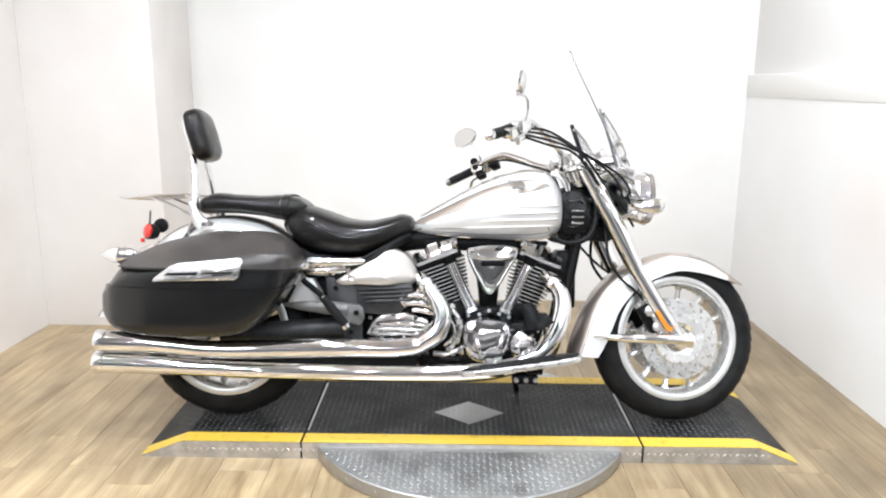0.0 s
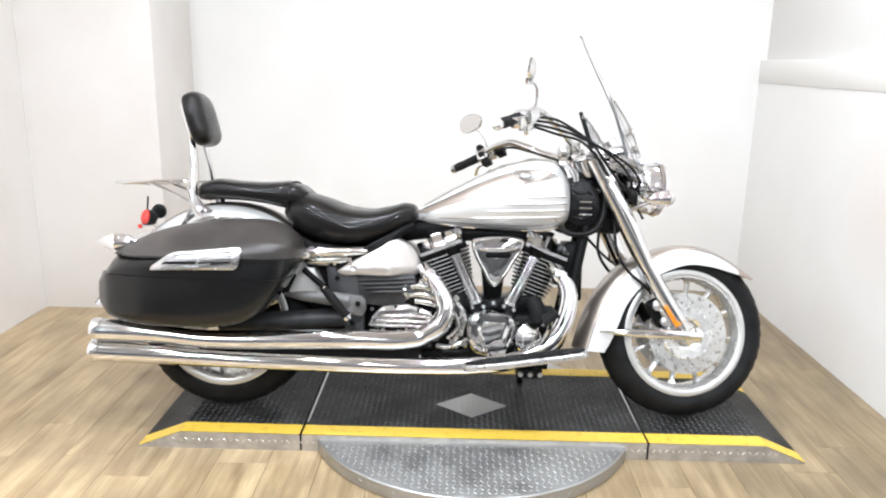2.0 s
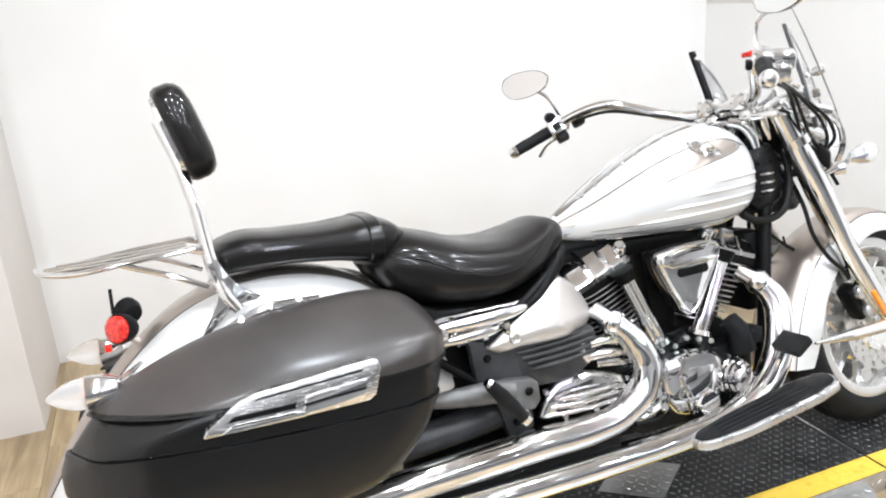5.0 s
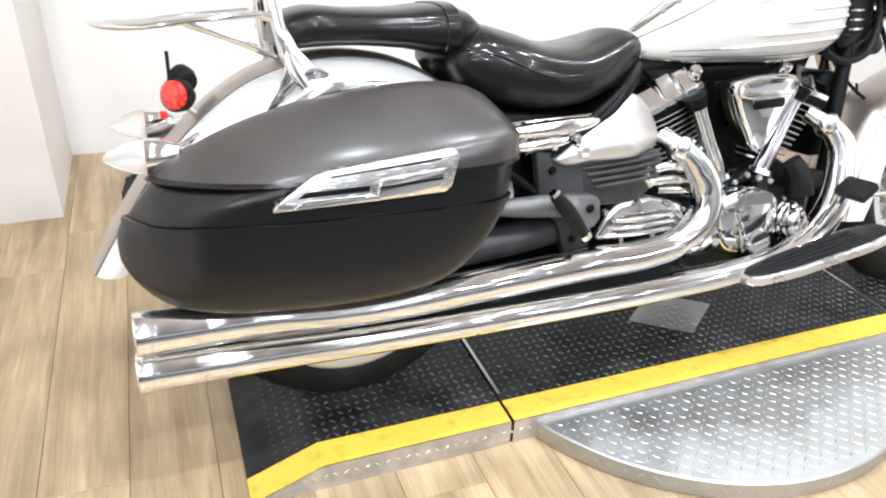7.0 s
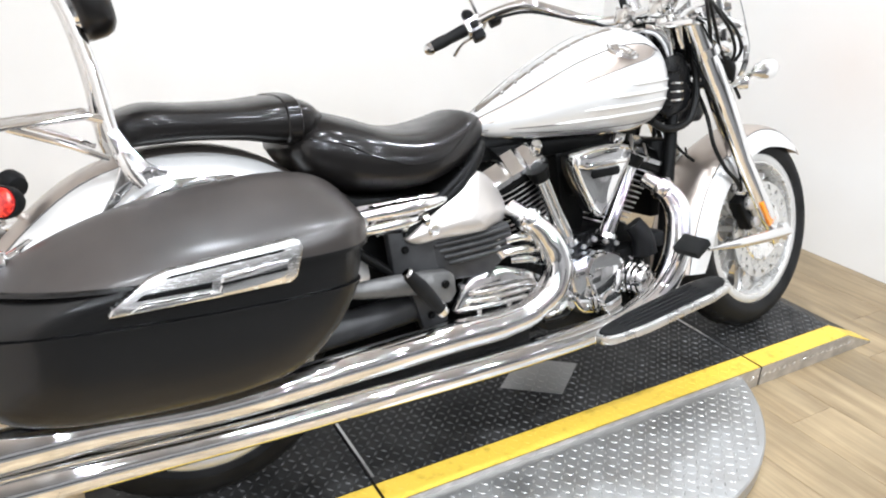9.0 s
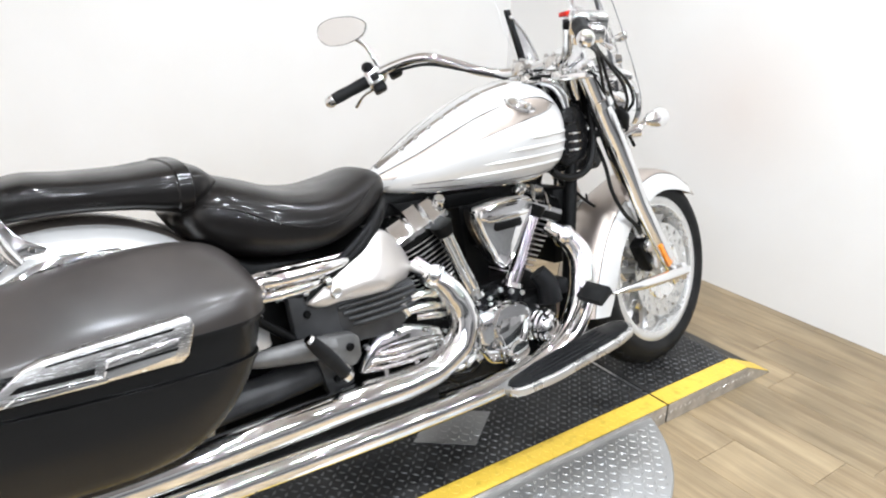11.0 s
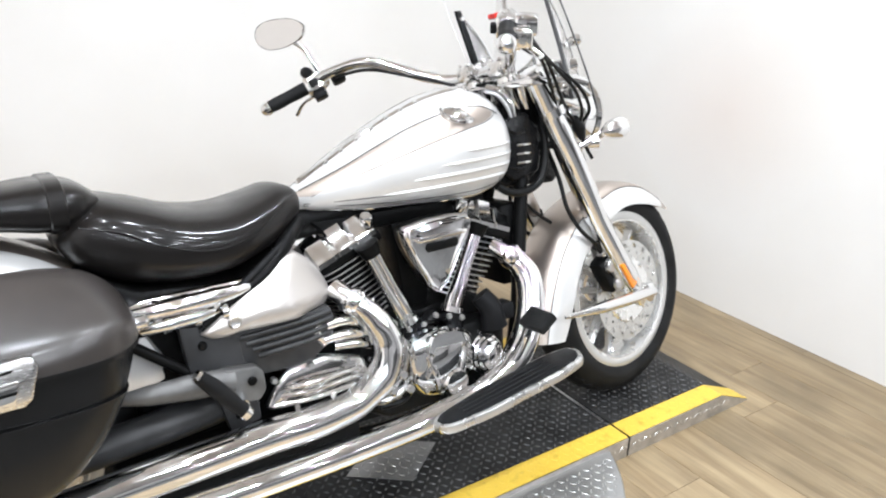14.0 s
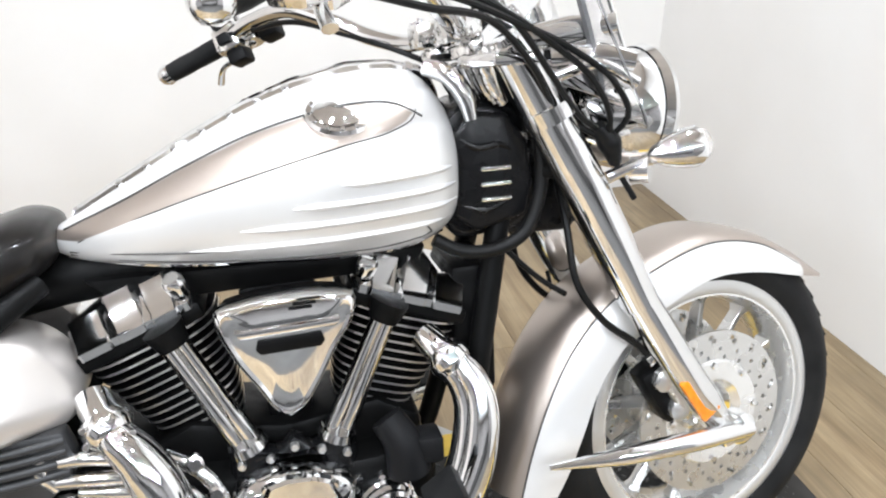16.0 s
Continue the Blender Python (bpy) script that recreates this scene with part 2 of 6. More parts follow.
def tube(points, radius, n=None, sides=12, flat=1.0, cap=True, bm=None):
    """A round bar along a smooth path; radius: one number or one for each given point; flat: height over width."""
    n = n or max(2, (len(points) - 1) * 6 + 1)
    path = smooth_path(points, n) if len(points) > 2 else np.array(points, float)
    n = len(path)
    rs = np.full(n, float(radius)) if np.isscalar(radius) else np.interp(np.linspace(0, len(points) - 1, n), range(len(points)), radius)
    tang = np.gradient(path, axis=0)
    tang /= np.linalg.norm(tang, axis=1)[:, None]
    up = np.array([0, 0, 1.0]) if abs(tang[0][2]) < 0.9 else np.array([0, 1.0, 0])
    rings = []
    for p, t, r in zip(path, tang, rs):
        side = np.cross(up, t)
        side /= np.linalg.norm(side)
        up = np.cross(t, side)
        rings.append([p + r * (math.cos(a) * side + flat * math.sin(a) * up) for a in np.linspace(0, 2 * math.pi, sides, endpoint=False)])
    return loft(rings, cap=cap, bm=bm)


def lathe(profile, centre=(0, 0, 0), axis=(0, 1, 0), sides=32, cap=True):
    """Turn (along, radius) pairs about an axis through centre."""
    turn = Vector((0, 0, 1)).rotation_difference(Vector(axis)).to_matrix()
    rings = []
    for along, r in profile:
        rings.append([Vector(centre) + turn @ Vector((r * math.cos(a), r * math.sin(a), along)) for a in np.linspace(0, 2 * math.pi, sides, endpoint=False)])
    return loft(rings, cap=cap)


def domed(points, y0, layers, centre=None, axis="y"):
    """A rounded slab: the outline (x, z) repeated at y with scale, closed at the end."""
    P = np.array(points)
    c = P.mean(0) if centre is None else np.array(centre)
    return loft([[(c[0] + (a - c[0]) * s, y0 + dy, c[1] + (b - c[1]) * s) for a, b in P] for dy, s in layers])


def closed_curve(points, n):
    P = list(points)
    path = smooth_path(P[-2:] + P + P[:2], 8 * n)
    d = np.linalg.norm(np.array(path) - np.array(P[0]), axis=1)
    half = len(path) // 2
    i0, i1 = int(np.argmin(d[:half])), half + int(np.argmin(d[half:]))
    return path[np.linspace(i0, i1, n, endpoint=False).astype(int)]


# ---- room ----
def structure(name, bm, mat, label, smooth=0):
    return tagged(part(name, bm, mat, None, "", smooth), label, kind="structure")


HALL_L, HALL_R, HALL_F, BAY_F = -5.2, 4.6, -8.0, -1.5
structure("floor", box(HALL_L - 0.2, HALL_R + 0.2, HALL_F - 0.2, ROOM_B + 0.2, -0.2, -0.006), M_SUBFLOOR, "light oak vinyl plank floor of the showroom")
floor = bpy.data.objects["floor"]
floor["category"] = "floor"


def piece(name, x0, x1, y0, y1, z0, z1, mat, label, category="wall", bevel=0.0):
    return tagged(structure(name, box(x0, x1, y0, y1, z0, z1, bevel), mat, label, 40 if bevel else 0), category=category)


piece("ceiling", HALL_L - 0.2, HALL_R + 0.2, HALL_F - 0.2, ROOM_B + 0.2, CEIL, CEIL + 0.15, M_CEIL, "beige painted showroom ceiling", "ceiling")
piece("wall_back", ROOM_L - 0.2, ROOM_R + 0.2, ROOM_B, ROOM_B + 0.2, -0.006, CEIL, M_WALL, "plain white painted wall behind the motorcycle")
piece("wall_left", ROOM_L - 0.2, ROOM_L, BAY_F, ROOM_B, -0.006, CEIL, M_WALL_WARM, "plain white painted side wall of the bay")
piece("wall_right", ROOM_R, ROOM_R + 0.2, BAY_F, ROOM_B, -0.006, 1.38, M_WALL_PATCH, "white painted side wall with a ledge on top")
piece("wall_right_upper", ROOM_R + 0.03, ROOM_R + 0.2, BAY_F, ROOM_B, 1.38, CEIL, M_WALL_UP, "grey upper part of the side wall above the ledge")
piece("trim_ledge", ROOM_R - 0.005, ROOM_R + 0.03, BAY_F, ROOM_B, 1.285, 1.417, M_WALL, "white painted ledge along the side wall", "trim", 0.006)
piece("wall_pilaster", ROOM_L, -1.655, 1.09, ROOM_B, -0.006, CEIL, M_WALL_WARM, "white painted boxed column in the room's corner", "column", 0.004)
# unseen hall walls, added and toned for what the chrome reflects
piece("wall_front", HALL_L - 0.2, HALL_R + 0.2, HALL_F - 0.2, HALL_F, -0.006, 1.2, M_WALL_DARK, "unseen charcoal wall, added for dark reflections in the chrome")
piece("wall_front_upper", HALL_L - 0.2, HALL_R + 0.2, HALL_F - 0.2, HALL_F, 1.2, CEIL, M_WALL_FAR, "grey upper part of the showroom wall")
piece("wall_hall_left", HALL_L - 0.2, HALL_L, HALL_F, BAY_F, -0.006, CEIL, M_WALL_FAR, "grey painted side wall of the showroom")
piece("wall_hall_right", HALL_R, HALL_R + 0.2, HALL_F, BAY_F, -0.006, CEIL, M_WALL_FAR, "grey painted side wall of the showroom")
piece("wall_return_left", HALL_L - 0.2, ROOM_L - 0.2, BAY_F, BAY_F + 0.2, -0.006, CEIL, M_WALL_FAR, "grey painted wall beside the white bay")
piece("wall_return_right", ROOM_R + 0.2, HALL_R + 0.2, BAY_F, BAY_F + 0.2, -0.006, CEIL, M_WALL_FAR, "grey painted wall beside the white bay")

# oak planks, laid along y
PLANK_W, PLANK_L, JOINT = 0.182, 1.22, 0.001


def plank_mesh(w, length):
    bm = box(-w / 2 + JOINT / 2, w / 2 - JOINT / 2, -length / 2 + JOINT / 2, length / 2 - JOINT / 2, -0.0055, 0.0, 0.0008, 1)
    mesh = bpy.data.meshes.new("plank")
    bm.to_mesh(mesh)
    bm.free()
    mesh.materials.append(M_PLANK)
    return mesh


rng = random.Random(5)
PLANK_MESH = {}
col_x = ROOM_L
while col_x < ROOM_R:
    y = ROOM_F - rng.uniform(0, PLANK_L)
    while y < ROOM_B:
        a, b = max(y, ROOM_F), min(y + PLANK_L, ROOM_B)
        w = min(PLANK_W, ROOM_R - col_x)
        key = (round(w, 3), round(b - a, 3))
        if b - a > 0.02:
            if key not in PLANK_MESH:
                PLANK_MESH[key] = plank_mesh(w, b - a)
            share("plank", PLANK_MESH[key], floor, Matrix.Translation((col_x + w / 2, (a + b) / 2, 0)))
        y += PLANK_L
    col_x += PLANK_W


# unseen plain dark floor, made up for the black bands in the chrome
hall_bm = bmesh.new()
for x0, x1, y0, y1 in ((HALL_L, ROOM_L, HALL_F, BAY_F), (ROOM_R, HALL_R, HALL_F, BAY_F), (ROOM_L, ROOM_R, HALL_F, ROOM_F)):
    box(x0 + 0.001, x1 - 0.001, y0, y1 - 0.001, -0.0055, 0.0, bm=hall_bm)
part("hall_dark_floor", hall_bm, M_HALL, floor, "", 0)["kind"] = "stuff"


# ceiling downlights
def downlight(x, y):
    thing = tagged(part("downlight", lathe([(0, 0.08), (0, 0.11), (-0.008, 0.115), (-0.014, 0.105), (-0.01, 0.085)], (x, y, CEIL - 0.001), (0, 0, 1), 24), M_TRIM), "round white recessed ceiling downlight", "ceiling light", "ceiling downlights")
    return thing


for lx, ly in LAMP_SPOTS:
    downlight(lx, ly)


# ---- turntable and ramp platform ----
def lozenges(cells, z_of, inside, pitch=0.0225, length=0.0185, width=0.007, height=0.0016):
    """Raised tread marks, turned by turns, as one mesh."""
    x0, x1, y0, y1 = cells
    verts, faces = [], []
    nx, ny = int((x1 - x0) / pitch), int((y1 - y0) / pitch)
    for i in range(nx + 1):
        for j in range(ny + 1):
            cx, cy = x0 + (i + 0.5) * pitch, y0 + (j + 0.5) * pitch
            if not inside(cx, cy):
                continue
            a = radians(45 if (i + j) % 2 else -45)
            ux, uy = math.cos(a), math.sin(a)
            k = len(verts)
            for u, v, h in ((-1, 0, 0), (0, -1, 0), (1, 0, 0), (0, 1, 0), (-0.62, 0, 1), (0, -0.4, 1), (0.62, 0, 1), (0, 0.4, 1)):
                px, py = cx + u * length / 2 * ux - v * width / 2 * uy, cy + u * length / 2 * uy + v * width / 2 * ux
                verts.append((px, py, z_of(px, py) + h * height))
            faces += [(k, k + 1, k + 5, k + 4), (k + 1, k + 2, k + 6, k + 5), (k + 2, k + 3, k + 7, k + 6), (k + 3, k, k + 4, k + 7), (k + 4, k + 5, k + 6, k + 7)]
    mesh = bpy.data.meshes.new("tread")
    mesh.from_pydata(verts, [], faces)
    return mesh


def tread(parent, name, mesh, mat, label):
    mesh.materials.append(mat)
    ob = new(name, mesh)
    ob.parent = parent
    return tagged(ob, label, kind="stuff")


PL_N, PL_F, PL_Z = -0.42, 0.235, 0.064
GAP_L, GAP_R = -0.622, 0.628
DIA = (-0.001, -0.148, 0.139, 0.106)
DISC = (-0.005, -0.162, 0.613, 0.05)
YW = 0.074


def deck_z(x):
    """Height of the platform's top along its length."""
    if x < -1.06:
        return max(0.004, PL_Z * (x + 1.215) / 0.155)
    if x > 1.05:
        return max(0.004, PL_Z * (1.195 - x) / 0.145)
    return PL_Z


def section(name, x0, x1, label):
    """One platform section: deck, galvanised edges and yellow stripes."""
    xs = [x for x in (x0, -1.06, 1.05, x1) if x0 <= x <= x1]
    profile = [(x, deck_z(x)) for x in xs] + [(x1, 0.0), (x0, 0.0)]
    thing = tagged(part(name, prism(profile, PL_N + 0.002, PL_F - 0.002), M_PLATE_DARK, None, "", 20), label, "ramp platform", "sections of the ramp platform")
    for y0, y1 in ((PL_N, PL_N + 0.002), (PL_F - 0.002, PL_F)):
        face = [(x, deck_z(x) - 0.0006) for x in xs] + [(x1, 0.0), (x0, 0.0)]
        part("edge_plate", prism(face, y0, y1), M_GALV, thing, "bare galvanised steel edge", 20)
    marks = lozenges((x0 + 0.006, x1 - 0.006, 0.0, 0.066), lambda x, y: 0.0, lambda x, y: 0.012 < y < deck_z(x) - 0.010, pitch=0.023, length=0.019, height=0.0016)
    for v in marks.vertices:
        v.co = (v.co.x, PL_N - v.co.z, v.co.y)
    tread(thing, "edge_tread", marks, M_EDGE_TREAD, "raised marks on the steel edge")
    for y0, y1 in ((PL_N + 0.003, PL_N + YW), (PL_F - YW, PL_F - 0.003)):
        rings = [[(x, y0, deck_z(x) + 0.0004), (x, y1, deck_z(x) + 0.0004), (x, y1, deck_z(x) + 0.0014), (x, y0, deck_z(x) + 0.0014)] for x in xs]
        part("stripe", loft(rings), M_YELLOW, thing, "yellow safety stripe", 20)
        part("stripe_tread", lozenge_bm((x0 + 0.01, x1 - 0.01, y0, y1), lambda x, y: deck_z(x) + 0.0012, lambda x, y: y0 + 0.01 < y < y1 - 0.01), M_YELLOW, thing, "", 0)["kind"] = "stuff"
    dx, dy, dw, dd = DIA
    in_dia = lambda x, y: abs(x - dx) / dw + abs(y - dy) / dd < 1
    tread(thing, "tread", lozenges((x0 + 0.012, x1 - 0.012, PL_N + YW, PL_F - YW), lambda x, y: deck_z(x), lambda x, y: PL_N + YW + 0.008 < y < PL_F - YW - 0.008 and not in_dia(x, y), height=0.0024), M_TREAD, "raised diamond tread")
    return thing


def lozenge_bm(cells, z_of, inside):
    mesh = lozenges(cells, z_of, inside, height=0.0012)
    bm = bmesh.new()
    bm.from_mesh(mesh)
    bpy.data.meshes.remove(mesh)
    return bm


section("ramp_section", -1.215, GAP_L - 0.004, "dark diamond-plate ramp section with yellow stripes on the floor")
middle = section("centre_section", GAP_L + 0.004, GAP_R - 0.004, "dark diamond-plate centre section with a bare diamond")
section("ramp_section", GAP_R + 0.004, 1.195, "dark diamond-plate ramp section with yellow stripes on the floor")
dx, dy, dw, dd = DIA
part("bare_diamond", prism([(dx - dw, dy), (dx, dy - dd), (dx + dw, dy), (dx, dy + dd)], PL_Z + 0.0003, PL_Z + 0.0012, "z"), M_PLATE_BARE, middle, "bare metal diamond in the dark deck", 0)
tread(middle, "diamond_tread", lozenges((dx - dw, dx + dw, dy - dd, dy + dd), lambda x, y: PL_Z + 0.001, lambda x, y: abs(x - dx) / dw + abs(y - dy) / dd < 0.93), M_PLATE_BARE, "bare metal tread marks")
for gx in (GAP_L, GAP_R):
    part("joint_strip", box(gx - 0.0035, gx + 0.0035, PL_N + 0.004, PL_F - 0.004, 0.001, PL_Z - 0.012), M_GAP, middle, "black joint between the sections", 0)
    part("steel_strip", box(gx - 0.012 if gx > 0 else gx + 0.005, gx - 0.005 if gx > 0 else gx + 0.012, PL_N + 0.1, PL_F - 0.1, PL_Z + 0.0004, PL_Z + 0.002), M_STRIP, middle, "thin bright steel strip", 0)

cx, cy, cr, cz = DISC
disc = tagged(part("turntable_disc", lathe([(0.0, cr - 0.004), (0.003, cr), (cz - 0.004, cr), (cz, cr - 0.004)], (cx, cy, 0), (0, 0, 1), 128), M_PLATE_BARE, None, "", 30), "round bare diamond-plate turntable disc under the platform", "turntable")
tread(disc, "disc_tread", lozenges((cx - cr, cx + cr, cy - cr, PL_N), lambda x, y: cz, lambda x, y: (x - cx) ** 2 + (y - cy) ** 2 < (cr - 0.015) ** 2 and y < PL_N - 0.01), M_PLATE_BARE, "raised bare metal tread marks")
tread(disc, "disc_tread", lozenges((cx - cr, cx + cr, PL_F, cy + cr), lambda x, y: cz, lambda x, y: (x - cx) ** 2 + (y - cy) ** 2 < (cr - 0.015) ** 2 and y > PL_F + 0.01), M_PLATE_BARE, "raised bare metal tread marks")
# side treads of the disc's rim
rim_bm = bmesh.new()
for k in range(110):
    a = 2 * math.pi * k / 110
    own = lathe([(0, 0.008), (0.0012, 0.005)], (0, 0, 0), (0, 0, 1), 6)
    own.transform(Matrix.Translation((cx, cy, 0.025)) @ Matrix.Rotation(a, 4, "Z") @ Matrix.Translation((cr - 0.0002, 0, 0)) @ Matrix.Rotation(radians(90), 4, "Y") @ Matrix.Rotation(radians(45 if k % 2 else -45), 4, "Z") @ Matrix.Diagonal((1.3, 0.5, 1, 1)))
    merge(rim_bm, own)
part("rim_tread", rim_bm, M_PLATE_BARE, disc, "", 0)["kind"] = "stuff"


# ---- motorcycle: materials ----
def two_tone(mat, colour, metal):
    """Silver panels where the mesh's own "panel" value is above nought."""
    at = node(mat, "ShaderNodeAttribute")
    at.attribute_name = "panel"
    edge = node(mat, "ShaderNodeMapRange")
    edge.inputs["From Min"].default_value, edge.inputs["From Max"].default_value = 0.0004, 0.0016
    link(mat, at, "Fac", edge, "Value")
    b = bsdf(mat)
    mix = node(mat, "ShaderNodeMix")
    mix.data_type = "RGBA"
    link(mat, edge, "Result", mix, "Factor")
    mix.inputs[6].default_value, mix.inputs[7].default_value = b.inputs["Base Color"].default_value, (*colour, 1)
    mat.node_tree.links.new(mix.outputs[2], b.inputs["Base Color"])
    shine = node(mat, "ShaderNodeMapRange")
    shine.inputs["To Min"].default_value, shine.inputs["To Max"].default_value = b.inputs["Metallic"].default_value, metal
    link(mat, edge, "Result", shine, "Value")
    link(mat, shine, "Result", b, "Metallic")
    return mat


def panel_layer(bm, inside):
    """Writes how far each point lies inside a painted panel."""
    layer = bm.verts.layers.float.new("panel")
    for v in bm.verts:
        v[layer] = inside(v.co)
    return bm


M_PEARL = bumpy(mottle(material("pearl_white_paint", (0.72, 0.71, 0.695), 0.38, 0.46, 0.5, 0.5, 0.08), 6, 0.34, 0.44, "Roughness"), 900, 0.04, 0.0002)
two_tone(M_PEARL, (0.46, 0.398, 0.35), 0.9)
M_CHROME = mottle(material("chrome", (0.845, 0.85, 0.855), 0.05, 1.0), 30, 0.03, 0.09, "Roughness")
M_NICKEL = mottle(material("brushed_chrome", (0.80, 0.795, 0.785), 0.2, 1.0), 40, 0.14, 0.30, "Roughness", (1, 8, 8))
M_ALU = mottle(material("silver_alloy", (0.66, 0.655, 0.64), 0.3, 0.9), 25, 0.22, 0.38, "Roughness")
M_POLISHED = mottle(material("polished_rim", (0.84, 0.835, 0.82), 0.25, 0.75), 20, 0.2, 0.32, "Roughness")
M_SEAT = bumpy(mottle(material("black_seat_vinyl", (0.0075, 0.0066, 0.0062), 0.36, 0, 0.10, 0.45, 0.12), 7, 0.28, 0.46, "Roughness"), 420, 0.16, 0.0005, voronoi=True)
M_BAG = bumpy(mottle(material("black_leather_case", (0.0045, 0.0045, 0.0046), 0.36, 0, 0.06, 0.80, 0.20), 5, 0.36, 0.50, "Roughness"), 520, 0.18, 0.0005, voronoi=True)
# the case leather again, with the ceiling's sheen put into a browner colour
M_LID = bumpy(mottle(mottle(material("ceiling_sheen_lid", (0.03, 0.026, 0.024), 0.44, 0, 0.4, 0.5, 0.22), 5, 0.38, 0.52, "Roughness"), 4, (0.026, 0.0218, 0.0198), (0.048, 0.041, 0.0375)), 520, 0.18, 0.0005, voronoi=True)
M_BLACK = mottle(material("black_engine_paint", (0.004, 0.004, 0.004), 0.34, 0, 0.10), 40, 0.3, 0.5, "Roughness")
M_PLASTIC = bumpy(mottle(material("black_plastic", (0.006, 0.006, 0.0065), 0.45, 0, 0.14), 22, 0.4, 0.58, "Roughness"), 380, 0.2, 0.0004)
M_RUBBER = bumpy(mottle(material("tyre_rubber", (0.02, 0.02, 0.021), 0.62, 0, 0.16), 12, (0.006, 0.006, 0.0063), (0.014, 0.014, 0.014)), 260, 0.25, 0.0006)
M_GLOSS = mottle(material("satin_black_plastic", (0.006, 0.006, 0.0065), 0.24, 0, 0.22), 26, 0.16, 0.32, "Roughness")
M_PANEL = bumpy(mottle(material("dark_moulded_plastic", (0.02, 0.02, 0.0205), 0.42, 0, 0.4), 18, (0.016, 0.016, 0.0165), (0.030, 0.030, 0.031)), 380, 0.15, 0.0004)
M_CAST = bumpy(mottle(material("grey_cast_metal", (0.09, 0.088, 0.085), 0.42, 0.3), 20, (0.085, 0.083, 0.08), (0.14, 0.137, 0.133)), 300, 0.15, 0.0004)
M_CABLE = material("cable_rubber", (0.006, 0.006, 0.006), 0.4, 0, 0.18)
M_FIN = material("fin_edge", (0.70, 0.695, 0.68), 0.30, 0.95)
M_MIRROR = material("mirror_glass", (0.95, 0.95, 0.95), 0.01, 1.0)
M_NUB = bumpy(mottle(material("cast_chrome", (0.82, 0.815, 0.80), 0.1, 1.0), 40, 0.06, 0.16, "Roughness"), 70, 0.5, 0.004)
M_SATIN = mottle(material("satin_silver", (0.64, 0.635, 0.62), 0.36, 0.75), 30, 0.3, 0.44, "Roughness")
M_GREY = mottle(material("grey_bracket", (0.5, 0.48, 0.47), 0.22, 0.75), 20, (0.50, 0.48, 0.47), (0.60, 0.58, 0.565))
M_DARK_EDGE = material("bracket_edge", (0.10, 0.10, 0.102), 0.35, 0.2)
M_EDGE = material("shield_edge", (0.2, 0.2, 0.205), 0.3)
M_PIN = material("pinstripe", (0.07, 0.065, 0.06), 0.35)


def glassy(name, colour, rough=0.03, ior=1.45, alpha=1.0):
    mat = material(name, colour, rough)
    b = bsdf(mat)
    b.inputs["Transmission Weight"].default_value = 1.0
    b.inputs["IOR"].default_value = ior
    return mat


M_RED = mottle(material("red_lens", (0.5, 0.012, 0.008), 0.12, 0, 0.5, 1.0), 130, (0.42, 0.008, 0.005), (0.80, 0.03, 0.016), detail=1.0, low=0.42, high=0.55)
M_AMBER = mottle(material("amber_lens", (0.85, 0.26, 0.015), 0.15, 0, 0.5, 1.0), 60, (0.8, 0.21, 0.01), (0.9, 0.31, 0.02))
M_CLEAR = glassy("clear_lens", (0.95, 0.95, 0.95), 0.05)
M_LENS = glassy("frosted_lens", (0.98, 0.965, 0.95), 0.12, 1.18)
bsdf(M_LENS).inputs["Transmission Weight"].default_value = 0.72
M_SHIELD = glassy("acrylic_shield", (0.992, 0.994, 0.994), 0.0, 1.04)

# ---- motorcycle: frame of reference ----
LEAN, STEER, RAKE = 10.0, 9.0, 32.0
bike = new("motorcycle")
tagged(bike, "pearl white and chrome cruiser motorcycle leaning on the platform", "motorcycle")
bike.matrix_world = pose(0, -0.176, 0.066, -LEAN)
HEAD = Vector((0.47, 0, 0.93))
AXIS = Vector((-math.sin(radians(RAKE)), 0, math.cos(radians(RAKE))))
TURN = Matrix.Translation(HEAD) @ Matrix.Rotation(radians(STEER), 4, AXIS) @ Matrix.Translation(-HEAD)


def fixed(name, bm, mat, parent=None, label="", smooth=40):
    return part(name, bm, mat, parent or bike, label, smooth)


def steered(name, bm, mat, parent=None, label="", smooth=40):
    return part(name, bm, mat, parent or bike, label, smooth, TURN)


def flip(bm):
    """The mirror image across the motorcycle's middle."""
    bm.transform(Matrix.Diagonal((1, -1, 1, 1)))
    bmesh.ops.reverse_faces(bm, faces=bm.faces[:])
    return bm


def section_ring(x, w, z0, z1, n=28, e=2.6, e2=None, skew=0.0):
    """A rounded cross-section at x: half width w, from z0 to z1; e: squareness of the top, e2 of the bottom."""
    e2 = e2 or e
    zc, hz = (z0 + z1) / 2, (z1 - z0) / 2
    ring = []
    for k in range(n):
        a = 2 * math.pi * k / n
        ca, sa = math.cos(a), math.sin(a)
        p = e if sa >= 0 else e2
        ring.append((x, w * math.copysign(abs(ca) ** (2 / p), ca), zc + hz * math.copysign(abs(sa) ** (2 / p), sa)))
    return ring


def body(rows, n=28, steps=40, e=2.6, e2=None):
    """A body lofted along x through rows of (x, half width, bottom, top)."""
    R = smooth_path(rows, steps)
    return loft([section_ring(x, max(w, 0.004), a, max(b, a + 0.006), n, e, e2) for x, w, a, b in R])


